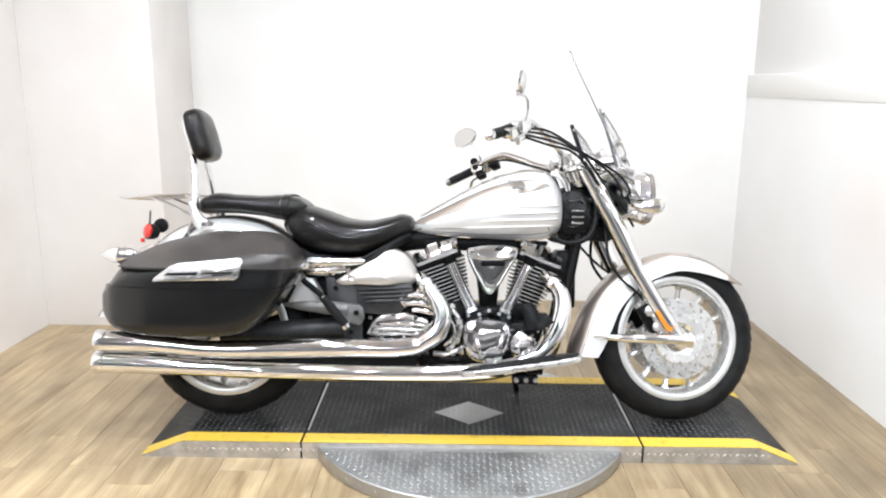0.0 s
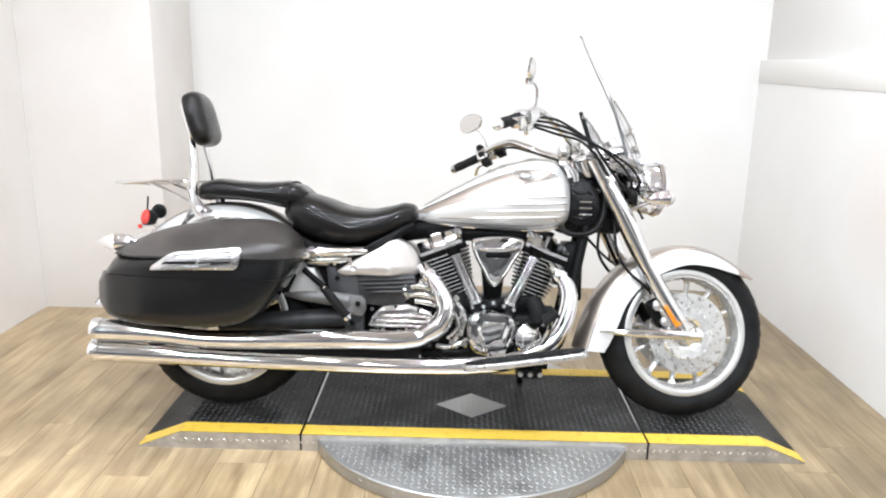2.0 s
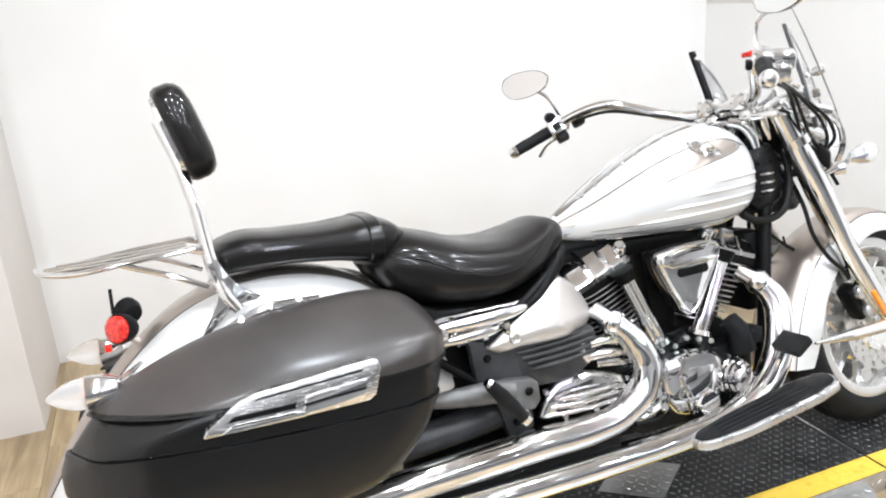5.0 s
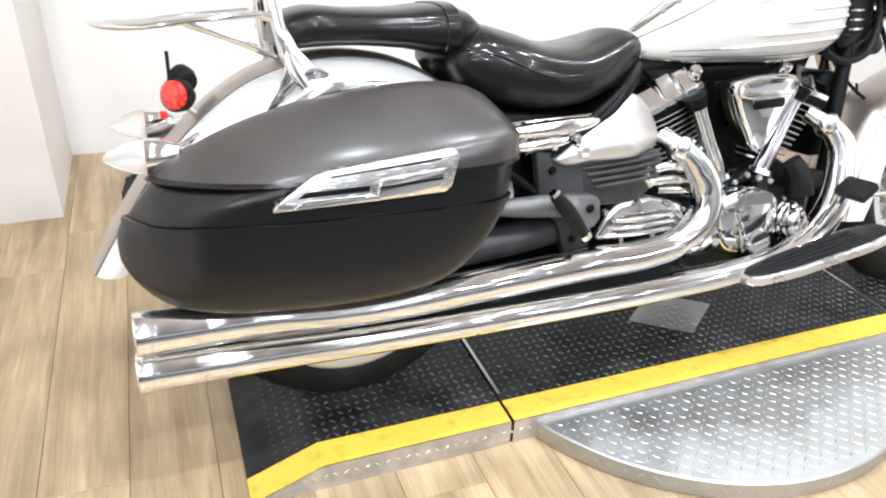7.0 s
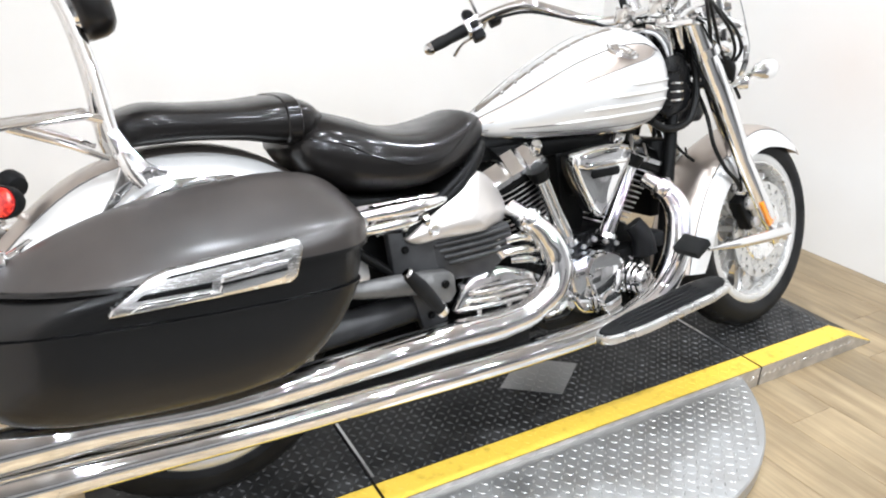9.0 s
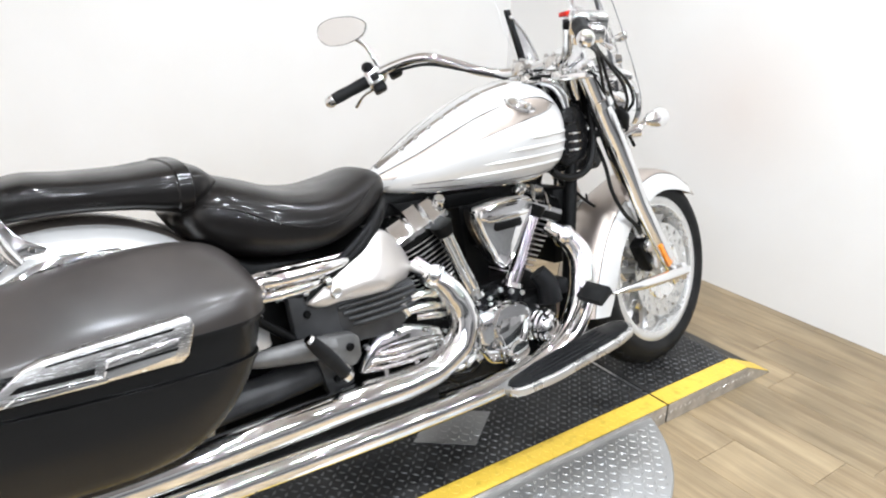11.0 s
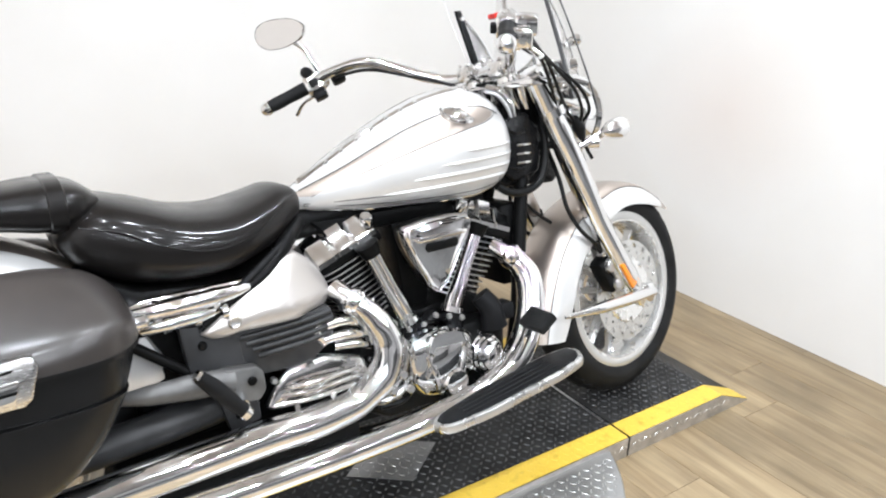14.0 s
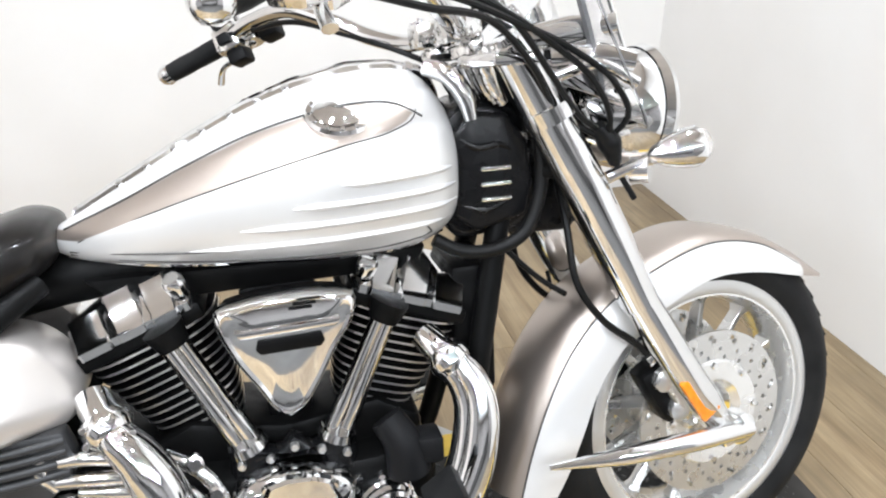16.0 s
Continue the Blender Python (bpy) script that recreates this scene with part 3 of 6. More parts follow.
def shell(tops, edges, half, n=17, steps=40, power=2.3, thick=0.004, crest=0.0):
    """A mudguard: crest points (x, z), edge points (x, z), half widths; skinned and given a thickness."""
    T, E = smooth_path([(a, 0, b) for a, b in tops], steps), smooth_path([(a, 0, b) for a, b in edges], steps)
    H = np.interp(np.linspace(0, 1, steps), np.linspace(0, 1, len(half)), half)
    rings = []
    for t, e, h in zip(T, E, H):
        ring = []
        for k in range(n):
            u = math.pi * k / (n - 1)
            c, s = math.cos(u), math.sin(u)
            y = h * math.copysign(abs(c) ** (2 / power), c)
            f = abs(s) ** (2 / power)
            ring.append(tuple(e * (1 - f) + t * f + np.array([0, y, 0])))
        rings.append(ring)
    bm = loft(rings, closed=False)
    bmesh.ops.recalc_face_normals(bm, faces=bm.faces[:])
    bmesh.ops.solidify(bm, geom=bm.faces[:], thickness=thick)
    return panel_layer(bm, lambda co: crest - abs(co.y)) if crest else bm


def shell_line(tops, edges, half, y, power, first, last, proud=0.0008):
    """A line along a mudguard at a distance y from its middle."""
    out = []
    for (a, b), (c, d), h in list(zip(tops, edges, half))[first:last]:
        k = (y / h) ** (power / 2)
        f = math.sqrt(1 - k * k) ** (2 / power)
        p, q = np.array((a, b)), np.array((c, d))
        up = (p - q) / np.linalg.norm(p - q)
        x, z = p * f + q * (1 - f) + up * proud
        out.append((x, y, z))
    return out


def bolt(at, axis=(0, -1, 0), r=0.009, h=0.006):
    return lathe([(0, r), (h * 0.6, r), (h, r * 0.75)], at, axis, 12)


# ---- wheels ----
def tyre(centre, r, width, rim_r):
    rho = width / 2
    prof = []
    for k in range(25):
        a = math.pi * (k / 24)
        prof.append((-math.cos(a) * rho, r - rho * 0.92 + math.sin(a) * rho * 0.92))
    sides = [(-rho * 0.86, rim_r + 0.004), (-rho * 0.96, rim_r + 0.02)]
    prof = sides[:1] + [(-rho * 0.98, rim_r + 0.022)] + prof[1:-1] + [(rho * 0.98, rim_r + 0.022), (rho * 0.86, rim_r + 0.004)]
    prof += [(rho * 0.7, rim_r), (-rho * 0.7, rim_r), prof[0]]
    bm = lathe(prof, centre, (0, 1, 0), 96, cap=False)
    return bm


def tyre_grooves(centre, r, width):
    """Short slanted tread blocks standing just proud of the crown."""
    bm = bmesh.new()
    for k in range(44):
        a = 2 * math.pi * k / 44
        for s in (-1, 1):
            own = box(-0.017, 0.017, -0.010, 0.010, -0.0022, 0.0010, 0.0008, 1)
            own.transform(Matrix.Translation(centre) @ Matrix.Rotation(a, 4, "Y") @ Matrix.Translation((0, s * width * 0.2, r - width * 0.035)) @ Matrix.Rotation(s * radians(-21), 4, "X") @ Matrix.Rotation(s * radians(28), 4, "Z"))
            merge(bm, own)
    return bm


def rim(centre, rim_r, width):
    w = width / 2
    bm = lathe([(-w, rim_r + 0.006), (-w - 0.004, rim_r + 0.010), (-w - 0.007, rim_r + 0.004), (-w - 0.006, rim_r - 0.025), (-w + 0.006, rim_r - 0.030), (-w * 0.5, rim_r - 0.036), (w * 0.5, rim_r - 0.036),
                (w - 0.006, rim_r - 0.030), (w + 0.006, rim_r - 0.025), (w + 0.007, rim_r + 0.004), (w + 0.004, rim_r + 0.010), (w, rim_r + 0.006), (-w, rim_r + 0.006)], centre, (0, 1, 0), 96, cap=False)
    return bm


def spoke(rim_r, w):
    bm = loft([[(x0, -t, z), (x0 + b, -t * 0.6, z), (x0 + b, t * 0.6, z), (x0, t, z)] for x0, b, t, z in ((-0.011, 0.022, w, 0.035), (-0.008, 0.016, w * 0.7, rim_r * 0.55), (-0.007, 0.014, w * 0.6, rim_r - 0.05), (-0.014, 0.028, w * 0.9, rim_r - 0.033))])
    bmesh.ops.bevel(bm, geom=bm.edges[:], offset=0.002, segments=1, affect="EDGES")
    return bm


def disc_rotor(centre, y, r0, r1, cells=108, rows=9):
    """A drilled brake disc: a ring of small cells, some left open."""
    bm = bmesh.new()
    vs = [[bm.verts.new((centre[0] + r * math.cos(2 * math.pi * k / cells), centre[1] + y, centre[2] + r * math.sin(2 * math.pi * k / cells))) for k in range(cells)] for r in np.linspace(r0, r1, rows)]
    for i in range(rows - 1):
        for k in range(cells):
            if i in (1, 3, 5) and (k + 2 * i) % 6 == 0:
                continue
            if i == 6 and (k + 3) % 6 == 0:
                continue
            bm.faces.new((vs[i][k], vs[i][(k + 1) % cells], vs[i + 1][(k + 1) % cells], vs[i + 1][k]))
    bmesh.ops.recalc_face_normals(bm, faces=bm.faces[:])
    bmesh.ops.solidify(bm, geom=bm.faces[:], thickness=0.005)
    return bm


def build_wheel(name, centre, r, width, rim_r, rim_w, count, put, label):
    c = Vector(centre)
    wheel = put(name, lathe([(-0.06, 0.03), (-0.055, 0.045), (-0.02, 0.05), (0.02, 0.05), (0.055, 0.045), (0.06, 0.03)], c, (0, 1, 0), 32), M_ALU, None, label)
    put("tyre", tyre(c, r, width, rim_r), M_RUBBER, wheel, "black rubber tyre")
    put("tread", tyre_grooves(c, r, width), M_RUBBER, wheel)["kind"] = "stuff"
    put("rim", rim(c, rim_r, rim_w), M_POLISHED, wheel, "polished alloy rim")
    for side in (-1, 1):
        at = side * (rim_w / 2 + 0.0072)
        put("rim_lip", lathe([(at - side * 0.004, rim_r + 0.010), (at, rim_r + 0.004), (at + side * 0.001, rim_r - 0.008), (at, rim_r - 0.020), (at - side * 0.004, rim_r - 0.0245)], c, (0, 1, 0), 96, cap=False), M_SATIN, wheel, "satin silver rim lip")
    base = spoke(rim_r, 0.022)
    for k in range(count):
        own = base.copy()
        own.transform(Matrix.Translation(c) @ Matrix.Rotation(2 * math.pi * (k + 0.3) / count, 4, "Y"))
        put("spoke", own, M_ALU, wheel)
    base.free()
    return wheel


FW, RW = (0.79, 0.0, 0.322), (-0.945, 0.0, 0.335)
front_wheel = build_wheel("front_wheel", FW, 0.32, 0.132, 0.236, 0.094, 12, steered, "silver multi-spoke alloy front wheel")
rear_wheel = build_wheel("rear_wheel", RW, 0.333, 0.186, 0.242, 0.146, 12, fixed, "silver multi-spoke alloy rear wheel")
for s in (-1, 1):
    steered("brake_disc", disc_rotor(FW, s * 0.072, 0.092, 0.152), M_ALU, front_wheel, "drilled steel brake disc")
    carrier = lathe([(s * 0.062, 0.05), (s * 0.075, 0.062), (s * 0.077, 0.095), (s * 0.072, 0.099), (s * 0.068, 0.095)], FW, (0, 1, 0), 48, cap=False)
    steered("disc_carrier", carrier, M_POLISHED, front_wheel)
    for k in range(8):
        a = 2 * math.pi * k / 8
        steered("disc_bolt", bolt((FW[0] + 0.09 * math.cos(a), s * 0.076, FW[2] + 0.09 * math.sin(a)), (0, s, 0), 0.007, 0.006), M_CHROME, front_wheel)
fixed("brake_disc", disc_rotor(RW, -0.09, 0.08, 0.15), M_ALU, rear_wheel, "drilled steel brake disc")

# ---- fork and front end ----
for s in (-1, 1):
    y = s * 0.118
    leg = steered("fork_leg", tube([(0.395, y, 0.985), (0.50, y, 0.778)], 0.030, sides=20), M_CHROME, None, "chrome telescopic fork leg")
    steered("fork_cover", tube([(0.452, y, 0.886), (0.456, y, 0.878), (0.60, y, 0.586), (0.606, y, 0.574)], [0.029, 0.035, 0.035, 0.031], n=14, sides=20), M_CHROME, leg, "chrome fork cover")
    steered("lower_leg", tube([(0.60, y, 0.586), (0.70, y, 0.42), (0.775, y, 0.31), (0.785, y, 0.292)], [0.029, 0.032, 0.033, 0.02], n=16, sides=20), M_CHROME, leg, "chrome lower fork leg")
    steered("axle_cap", lathe([(0, 0.028), (s * 0.03, 0.028), (s * 0.038, 0.018)], (0.79, s * 0.12, 0.322), (0, 1, 0), 20), M_CHROME, leg)
    steered("collar", tube([(0.449, y, 0.895), (0.459, y, 0.874)], 0.039, sides=20), M_CHROME, leg)
    own = box(-0.020, 0.020, -0.006, 0.006, -0.046, 0.046, 0.004)
    own.transform(Matrix.Translation((0.705, s * 0.142, 0.400)) @ Matrix.Rotation(radians(-32), 4, "Y"))
    steered("reflector", own, M_AMBER, leg, "amber side reflector")
    bar = tube([(0.805, s * 0.148, 0.322), (0.72, s * 0.150, 0.325), (0.56, s * 0.142, 0.330), (0.43, s * 0.125, 0.334)], [0.016, 0.018, 0.016, 0.004], n=18, flat=1.0, sides=14)
    steered("fender_stay", bar, M_CHROME, leg, "tapered chrome fender stay")
    cal = box(-0.030, 0.030, -0.022, 0.026, -0.055, 0.055, 0.01)
    cal.transform(Matrix.Translation((0.668, s * 0.088, 0.402)) @ Matrix.Rotation(radians(-30), 4, "Y"))
    caliper = steered("brake_caliper", cal, M_BLACK, None, "black and silver brake caliper")
    for dz in (-0.03, 0.028):
        steered("piston_cap", lathe([(0, 0.02), (-s * -0.012, 0.02), (-s * -0.015, 0.014)], (0.668 - dz * 0.55, s * 0.11, 0.402 + dz), (0, 1, 0), 16), M_ALU, caliper)
    own = box(-0.02, 0.02, -0.012, 0.012, -0.02, 0.02, 0.005)
    own.transform(Matrix.Translation((0.688, s * 0.108, 0.452)) @ Matrix.Rotation(radians(-32), 4, "Y"))
    steered("bracket", own, M_CHROME, caliper)
    for cx_, cz_, rr in ((0.712, 0.345, 0.020), (0.690, 0.368, 0.015), (0.722, 0.372, 0.012)):
        steered("caliper_boss", lathe([(0, rr), (s * 0.016, rr * 0.95), (s * 0.020, rr * 0.6), (s * 0.014, rr * 0.4)], (cx_, s * 0.096, cz_), (0, 1, 0), 14), M_ALU, caliper, "bare alloy boss")
    steered("caliper_bridge", tube([(0.655, s * 0.112, 0.44), (0.675, s * 0.118, 0.40), (0.705, s * 0.112, 0.352)], [0.008, 0.011, 0.007], n=14, sides=10), M_ALU, caliper, "alloy bridge")
    steered("hose_clip", tube([(0.61, s * 0.106, 0.505), (0.625, s * 0.112, 0.517), (0.640, s * 0.11, 0.50), (0.628, s * 0.106, 0.486)], 0.003, n=16, sides=6), M_CABLE, caliper)
    steered("hose_joint", tube([(0.63, s * 0.1, 0.46), (0.66, s * 0.1, 0.475)], 0.012, sides=10), M_CHROME, caliper)

clamp = steered("triple_clamp", prism([(0.34, -0.07), (0.36, -0.15), (0.43, -0.155), (0.455, -0.10), (0.47, 0.0), (0.455, 0.10), (0.43, 0.155), (0.36, 0.15), (0.34, 0.07), (0.35, 0.0)], 0.952, 0.970, "z", 0.004), M_CHROME, None, "chrome upper triple clamp")
clamp_low = prism([(0.45, -0.09), (0.48, -0.12), (0.52, -0.12), (0.535, -0.07), (0.535, 0.07), (0.52, 0.12), (0.48, 0.12), (0.45, 0.09)], 0.785, 0.805, "z", 0.006)
steered("lower_clamp", clamp_low, M_BLACK, clamp)
for s in (-1, 1):
    steered("fork_cap", lathe([(0, 0.03), (0.008, 0.03), (0.012, 0.024), (0.02, 0.022), (0.022, 0.012)], (0.395, s * 0.118, 0.972), tuple(AXIS), 20), M_CHROME, clamp)
    riser = lathe([(0, 0.026), (0.012, 0.021), (0.022, 0.028), (0.034, 0.02)], (0.372, s * 0.058, 0.962), tuple(AXIS), 18)
    steered("riser", riser, M_NUB, clamp, "chrome handlebar riser")
    cap_bm = box(0.318, 0.378, s * 0.058 - 0.026, s * 0.058 + 0.026, 0.984, 1.026, 0.011)
    steered("riser_cap", cap_bm, M_NUB, clamp)
    for bx in (0.327, 0.368):
        for by in (-0.014, 0.014):
            steered("cap_bolt", bolt((bx, s * 0.058 + by, 1.024), (0, 0, 1), 0.0065, 0.007), M_CHROME, clamp)
# ribbed chrome casting under the clamp, with bolts and a key switch
for k in range(6):
    y = -0.095 + 0.034 * k
    steered("casting_rib", tube([(0.372, y, 0.955), (0.384, y * 0.95, 0.925), (0.400, y * 0.9, 0.900)], [0.0125, 0.0115, 0.008], n=10, sides=10, flat=0.7), M_NUB, clamp, "ribbed chrome casting")
steered("key_switch", lathe([(0, 0.022), (0.012, 0.022), (0.016, 0.017), (0.012, 0.012)], (0.405, 0.0, 0.968), (-0.3, 0, 1), 20), M_CHROME, clamp)
steered("dark_tray", box(0.335, 0.42, -0.03, 0.03, 0.967, 0.976, 0.003), M_BLACK, clamp)
for bx, by in ((0.43, -0.118), (0.43, 0.118), (0.352, -0.09), (0.352, 0.09), (0.44, -0.05), (0.44, 0.05)):
    steered("clamp_bolt", bolt((bx, by, 0.970), (0, 0, 1), 0.009, 0.012), M_CHROME, clamp)
for s in (-1, 1):
    steered("neck_strut", tube([(0.300, s * 0.040, 0.958), (0.325, s * 0.062, 0.946), (0.345, s * 0.074, 0.915), (0.352, s * 0.078, 0.880)], [0.012, 0.015, 0.015, 0.010], n=18, sides=12), M_CHROME, clamp, "curved chrome neck strut")

# chrome cover over the steering head and speedometer stem
steered("headstock_cover", box(0.43, 0.50, -0.075, 0.075, 0.84, 0.955, 0.02), M_BLACK, clamp)
steered("nacelle_panel", prism([(0.435, 0.960), (0.50, 0.955), (0.60, 0.915), (0.622, 0.885), (0.60, 0.875), (0.55, 0.895), (0.46, 0.930)], -0.108, 0.108, "y", 0.008), M_CHROME, clamp, "chrome nacelle panel")
steered("nacelle_gap", prism([(0.44, 0.975), (0.50, 0.970), (0.575, 0.935), (0.575, 0.915), (0.46, 0.950)], -0.082, 0.082, "y", 0.004), M_BLACK, clamp)
speedo = steered("speedometer", lathe([(-0.058, 0.02), (-0.05, 0.048), (-0.02, 0.062), (0.012, 0.066), (0.018, 0.063)], (0.470, 0, 1.010), (-0.62, 0, 0.78), 32), M_CHROME, None, "round chrome speedometer")
steered("dial", lathe([(0.012, 0.060), (0.0145, 0.055), (0.0145, 0.002)], (0.470, 0, 1.010), (-0.62, 0, 0.78), 32), M_BLACK, speedo, "black dial face")
for s in (-1, 1):
    steered("nacelle_arm", tube([(0.445, s * 0.075, 0.985), (0.52, s * 0.10, 0.995), (0.565, s * 0.125, 1.0)], [0.012, 0.014, 0.009], n=14, sides=12, flat=1.6), M_CHROME, clamp, "chrome side arm")
    steered("nacelle_arm", tube([(0.47, s * 0.10, 0.955), (0.545, s * 0.125, 0.955), (0.585, s * 0.14, 0.945)], [0.010, 0.013, 0.009], n=14, sides=12, flat=1.6), M_CHROME, clamp, "chrome side arm")

# headlight
headlight = steered("headlight", lathe([(-0.13, 0.004), (-0.12, 0.03), (-0.09, 0.062), (-0.045, 0.088), (0.0, 0.098), (0.028, 0.099)], (0.645, 0, 0.870), (1, 0, -0.06), 40), M_CHROME, None, "round chrome headlight")
steered("bezel", lathe([(0.026, 0.101), (0.04, 0.106), (0.05, 0.102), (0.05, 0.092), (0.03, 0.09)], (0.645, 0, 0.870), (1, 0, -0.06), 40, cap=False), M_CHROME, headlight)
steered("lens", lathe([(0.038, 0.092), (0.054, 0.075), (0.064, 0.045), (0.067, 0.004)], (0.645, 0, 0.870), (1, 0, -0.06), 40), M_CLEAR, headlight, "clear glass lens")
steered("mount", tube([(0.60, 0, 0.83), (0.51, 0, 0.80)], 0.025, sides=14), M_CHROME, headlight)

# front turn signals
for s in (-1, 1):
    sig = steered("turn_signal", lathe([(-0.062, 0.003), (-0.055, 0.011), (-0.03, 0.022), (0.0, 0.029), (0.018, 0.030), (0.02, 0.027)], (0.640, s * 0.180, 0.818), (1, 0, 0.08), 24), M_CHROME, None, "chrome bullet turn signal")
    steered("signal_lens", lathe([(0.019, 0.028), (0.032, 0.024), (0.042, 0.012), (0.044, 0.002)], (0.640, s * 0.180, 0.818), (1, 0, 0.08), 24), M_LENS, sig, "clear signal lens")
    steered("signal_stalk", tube([(0.63, s * 0.160, 0.812), (0.59, s * 0.142, 0.798), (0.545, s * 0.125, 0.780)], 0.010, sides=12), M_CHROME, sig)
    steered("signal_clamp", lathe([(-0.014, 0.02), (0.014, 0.02)], (0.595, s * 0.136, 0.788), (0.6, s * 0.6, 0), 14), M_CHROME, sig)

# front mudguard
F_TOP = [(1.062, 0.536), (0.985, 0.588), (0.89, 0.637), (0.78, 0.656), (0.665, 0.630), (0.56, 0.582), (0.487, 0.515), (0.432, 0.431), (0.394, 0.341), (0.370, 0.262)]
F_EDGE = [(1.058, 0.526), (0.96, 0.552), (0.87, 0.574), (0.78, 0.580), (0.70, 0.556), (0.61, 0.505), (0.549, 0.435), (0.512, 0.350), (0.482, 0.285), (0.462, 0.252)]
F_HALF = [0.05, 0.082, 0.092, 0.094, 0.094, 0.094, 0.093, 0.092, 0.09, 0.088]
mudguard = steered("front_fender", shell(F_TOP, F_EDGE, F_HALF, 33, 64, 2.9, crest=0.078), M_PEARL, None, "pearl white and silver valanced front fender")
for s in (-1, 1):
    line = [(x, s * y, z) for x, y, z in shell_line(F_TOP, F_EDGE, F_HALF, 0.078, 2.9, 1, 10)]
    steered("fender_line", tube(line, 0.0016, n=60, sides=6), M_PIN, mudguard, "dark pinstripe")

# windshield, clear, bowed forwards
SHIELD_Y = 0.0


def shield_mesh(thick=0.003):
    rows = []
    for i, (xc, z, half) in enumerate([(0.648, 0.855, 0.125), (0.636, 0.882, 0.168), (0.604, 0.955, 0.192), (0.564, 1.045, 0.198), (0.520, 1.14, 0.198), (0.478, 1.225, 0.192), (0.432, 1.31, 0.182), (0.398, 1.37, 0.160), (0.378, 1.408, 0.120), (0.368, 1.427, 0.055)]):
        ring = []
        for k in range(21):
            u = -1 + 2 * k / 20
            y = half * math.sin(u * math.pi / 2)
            drop = 1.9 * y * y
            ring.append((xc - drop, y + SHIELD_Y, z - 0.25 * drop))
        rows.append(ring)
    bm = loft(rows, closed=False)
    bmesh.ops.recalc_face_normals(bm, faces=bm.faces[:])
    bmesh.ops.solidify(bm, geom=bm.faces[:], thickness=thick)
    return bm, rows


sm, rows = shield_mesh()
windshield = steered("windshield", sm, M_SHIELD, None, "clear acrylic windshield")
windshield.visible_shadow = False
# same acrylic edge, coloured pale where it vanishes against the bright wall
M_EDGE_PALE = material("pale_shield_edge", (0.72, 0.72, 0.72), 0.25)
steered("shield_edge", tube([r[0] for r in rows], 0.0013, n=60, sides=6), M_EDGE, windshield, "grey polished shield edge")
steered("shield_edge", tube([rows[-1][0], rows[-1][10]] + [r[-1] for r in reversed(rows)], 0.0008, n=70, sides=6), M_EDGE_PALE, windshield, "far shield edge, coloured pale to fade into the bright wall")

BRACKET = [(0.908, 0.538, 0.600), (0.95, 0.530, 0.588), (1.00, 0.517, 0.571), (1.05, 0.503, 0.552), (1.12, 0.481, 0.514), (1.168, 0.465, 0.478), (1.190, 0.459, 0.466)]


def bracket_plate(y, slope, thick, widen=0.0, share_x=1.0, drop_x=0.0):
    """An upright plate beside the shield: (z, rear edge, front edge) rows, turned towards the middle as it goes forwards."""
    rings = []
    for z, r, f in BRACKET:
        f = r + (f - r) * share_x + widen
        p, q = (r + drop_x, y), (f + drop_x, y + slope * (f - r))
        rings.append([(p[0], p[1] - thick, z), (q[0], q[1] - thick, z), (q[0], q[1] + thick, z), (p[0], p[1] + thick, z)])
    return loft(rings)


for s in (-1, 1):
    by, shift, slope = (-0.125, 0.0, 0.22) if s < 0 else (0.186, -0.018, -0.5)
    steered("shield_bracket", bracket_plate(by, slope, 0.0025, 0.0, 1.0, shift), M_GREY, windshield, "grey shield bracket")
    steered("bracket_edge", bracket_plate(by, slope, 0.0055, 0.005 if s < 0 else 0.011, 0.06, shift - 0.004), M_DARK_EDGE if s < 0 else M_CABLE, windshield, "dark grey bracket edge" if s < 0 else "black rubber bracket edge")
    steered("bracket_tube", tube([(f + shift, by + slope * (f - r), z) for z, r, f in BRACKET[:-1]], 0.0055, n=24, sides=10), M_CHROME, windshield, "chrome bracket tube")
    for z, r, f in (BRACKET[0], BRACKET[3], BRACKET[5]):
        steered("bracket_bolt", bolt(((r + f) / 2 + shift, by + slope * (f - r) / 2 - 0.002, z), (0, -1, 0), 0.008, 0.007), M_CHROME, windshield)
    steered("shield_arm", tube([(0.585, s * 0.145, 0.915), (0.53, s * 0.135, 0.945), (0.46, s * 0.122, 0.930)], 0.009, sides=10), M_CHROME, windshield, "chrome shield arm")
    steered("shield_knob", lathe([(-0.012, 0.009), (0.0, 0.014), (0.016, 0.014), (0.022, 0.009)], (0.520, 0.02 + s * 0.176, 1.055), (0.35, s * 0.9, 0.1), 16), M_CHROME, windshield, "chrome shield clamp knob")

# handlebar with grips, levers, switches and mirrors
BAR = [(0.350, 0.0, 1.003), (0.350, 0.056, 1.002), (0.325, 0.112, 1.003), (0.29, 0.159, 1.019), (0.235, 0.211, 1.054), (0.175, 0.267, 1.083), (0.125, 0.337, 1.076), (0.072, 0.403, 1.047), (-0.02, 0.457, 1.003)]


def bar_set(x, y, z):
    """The bar is clamped a little off centre and not quite level."""
    return (x, y + 0.068 * abs(y), z - 0.0394 * y)


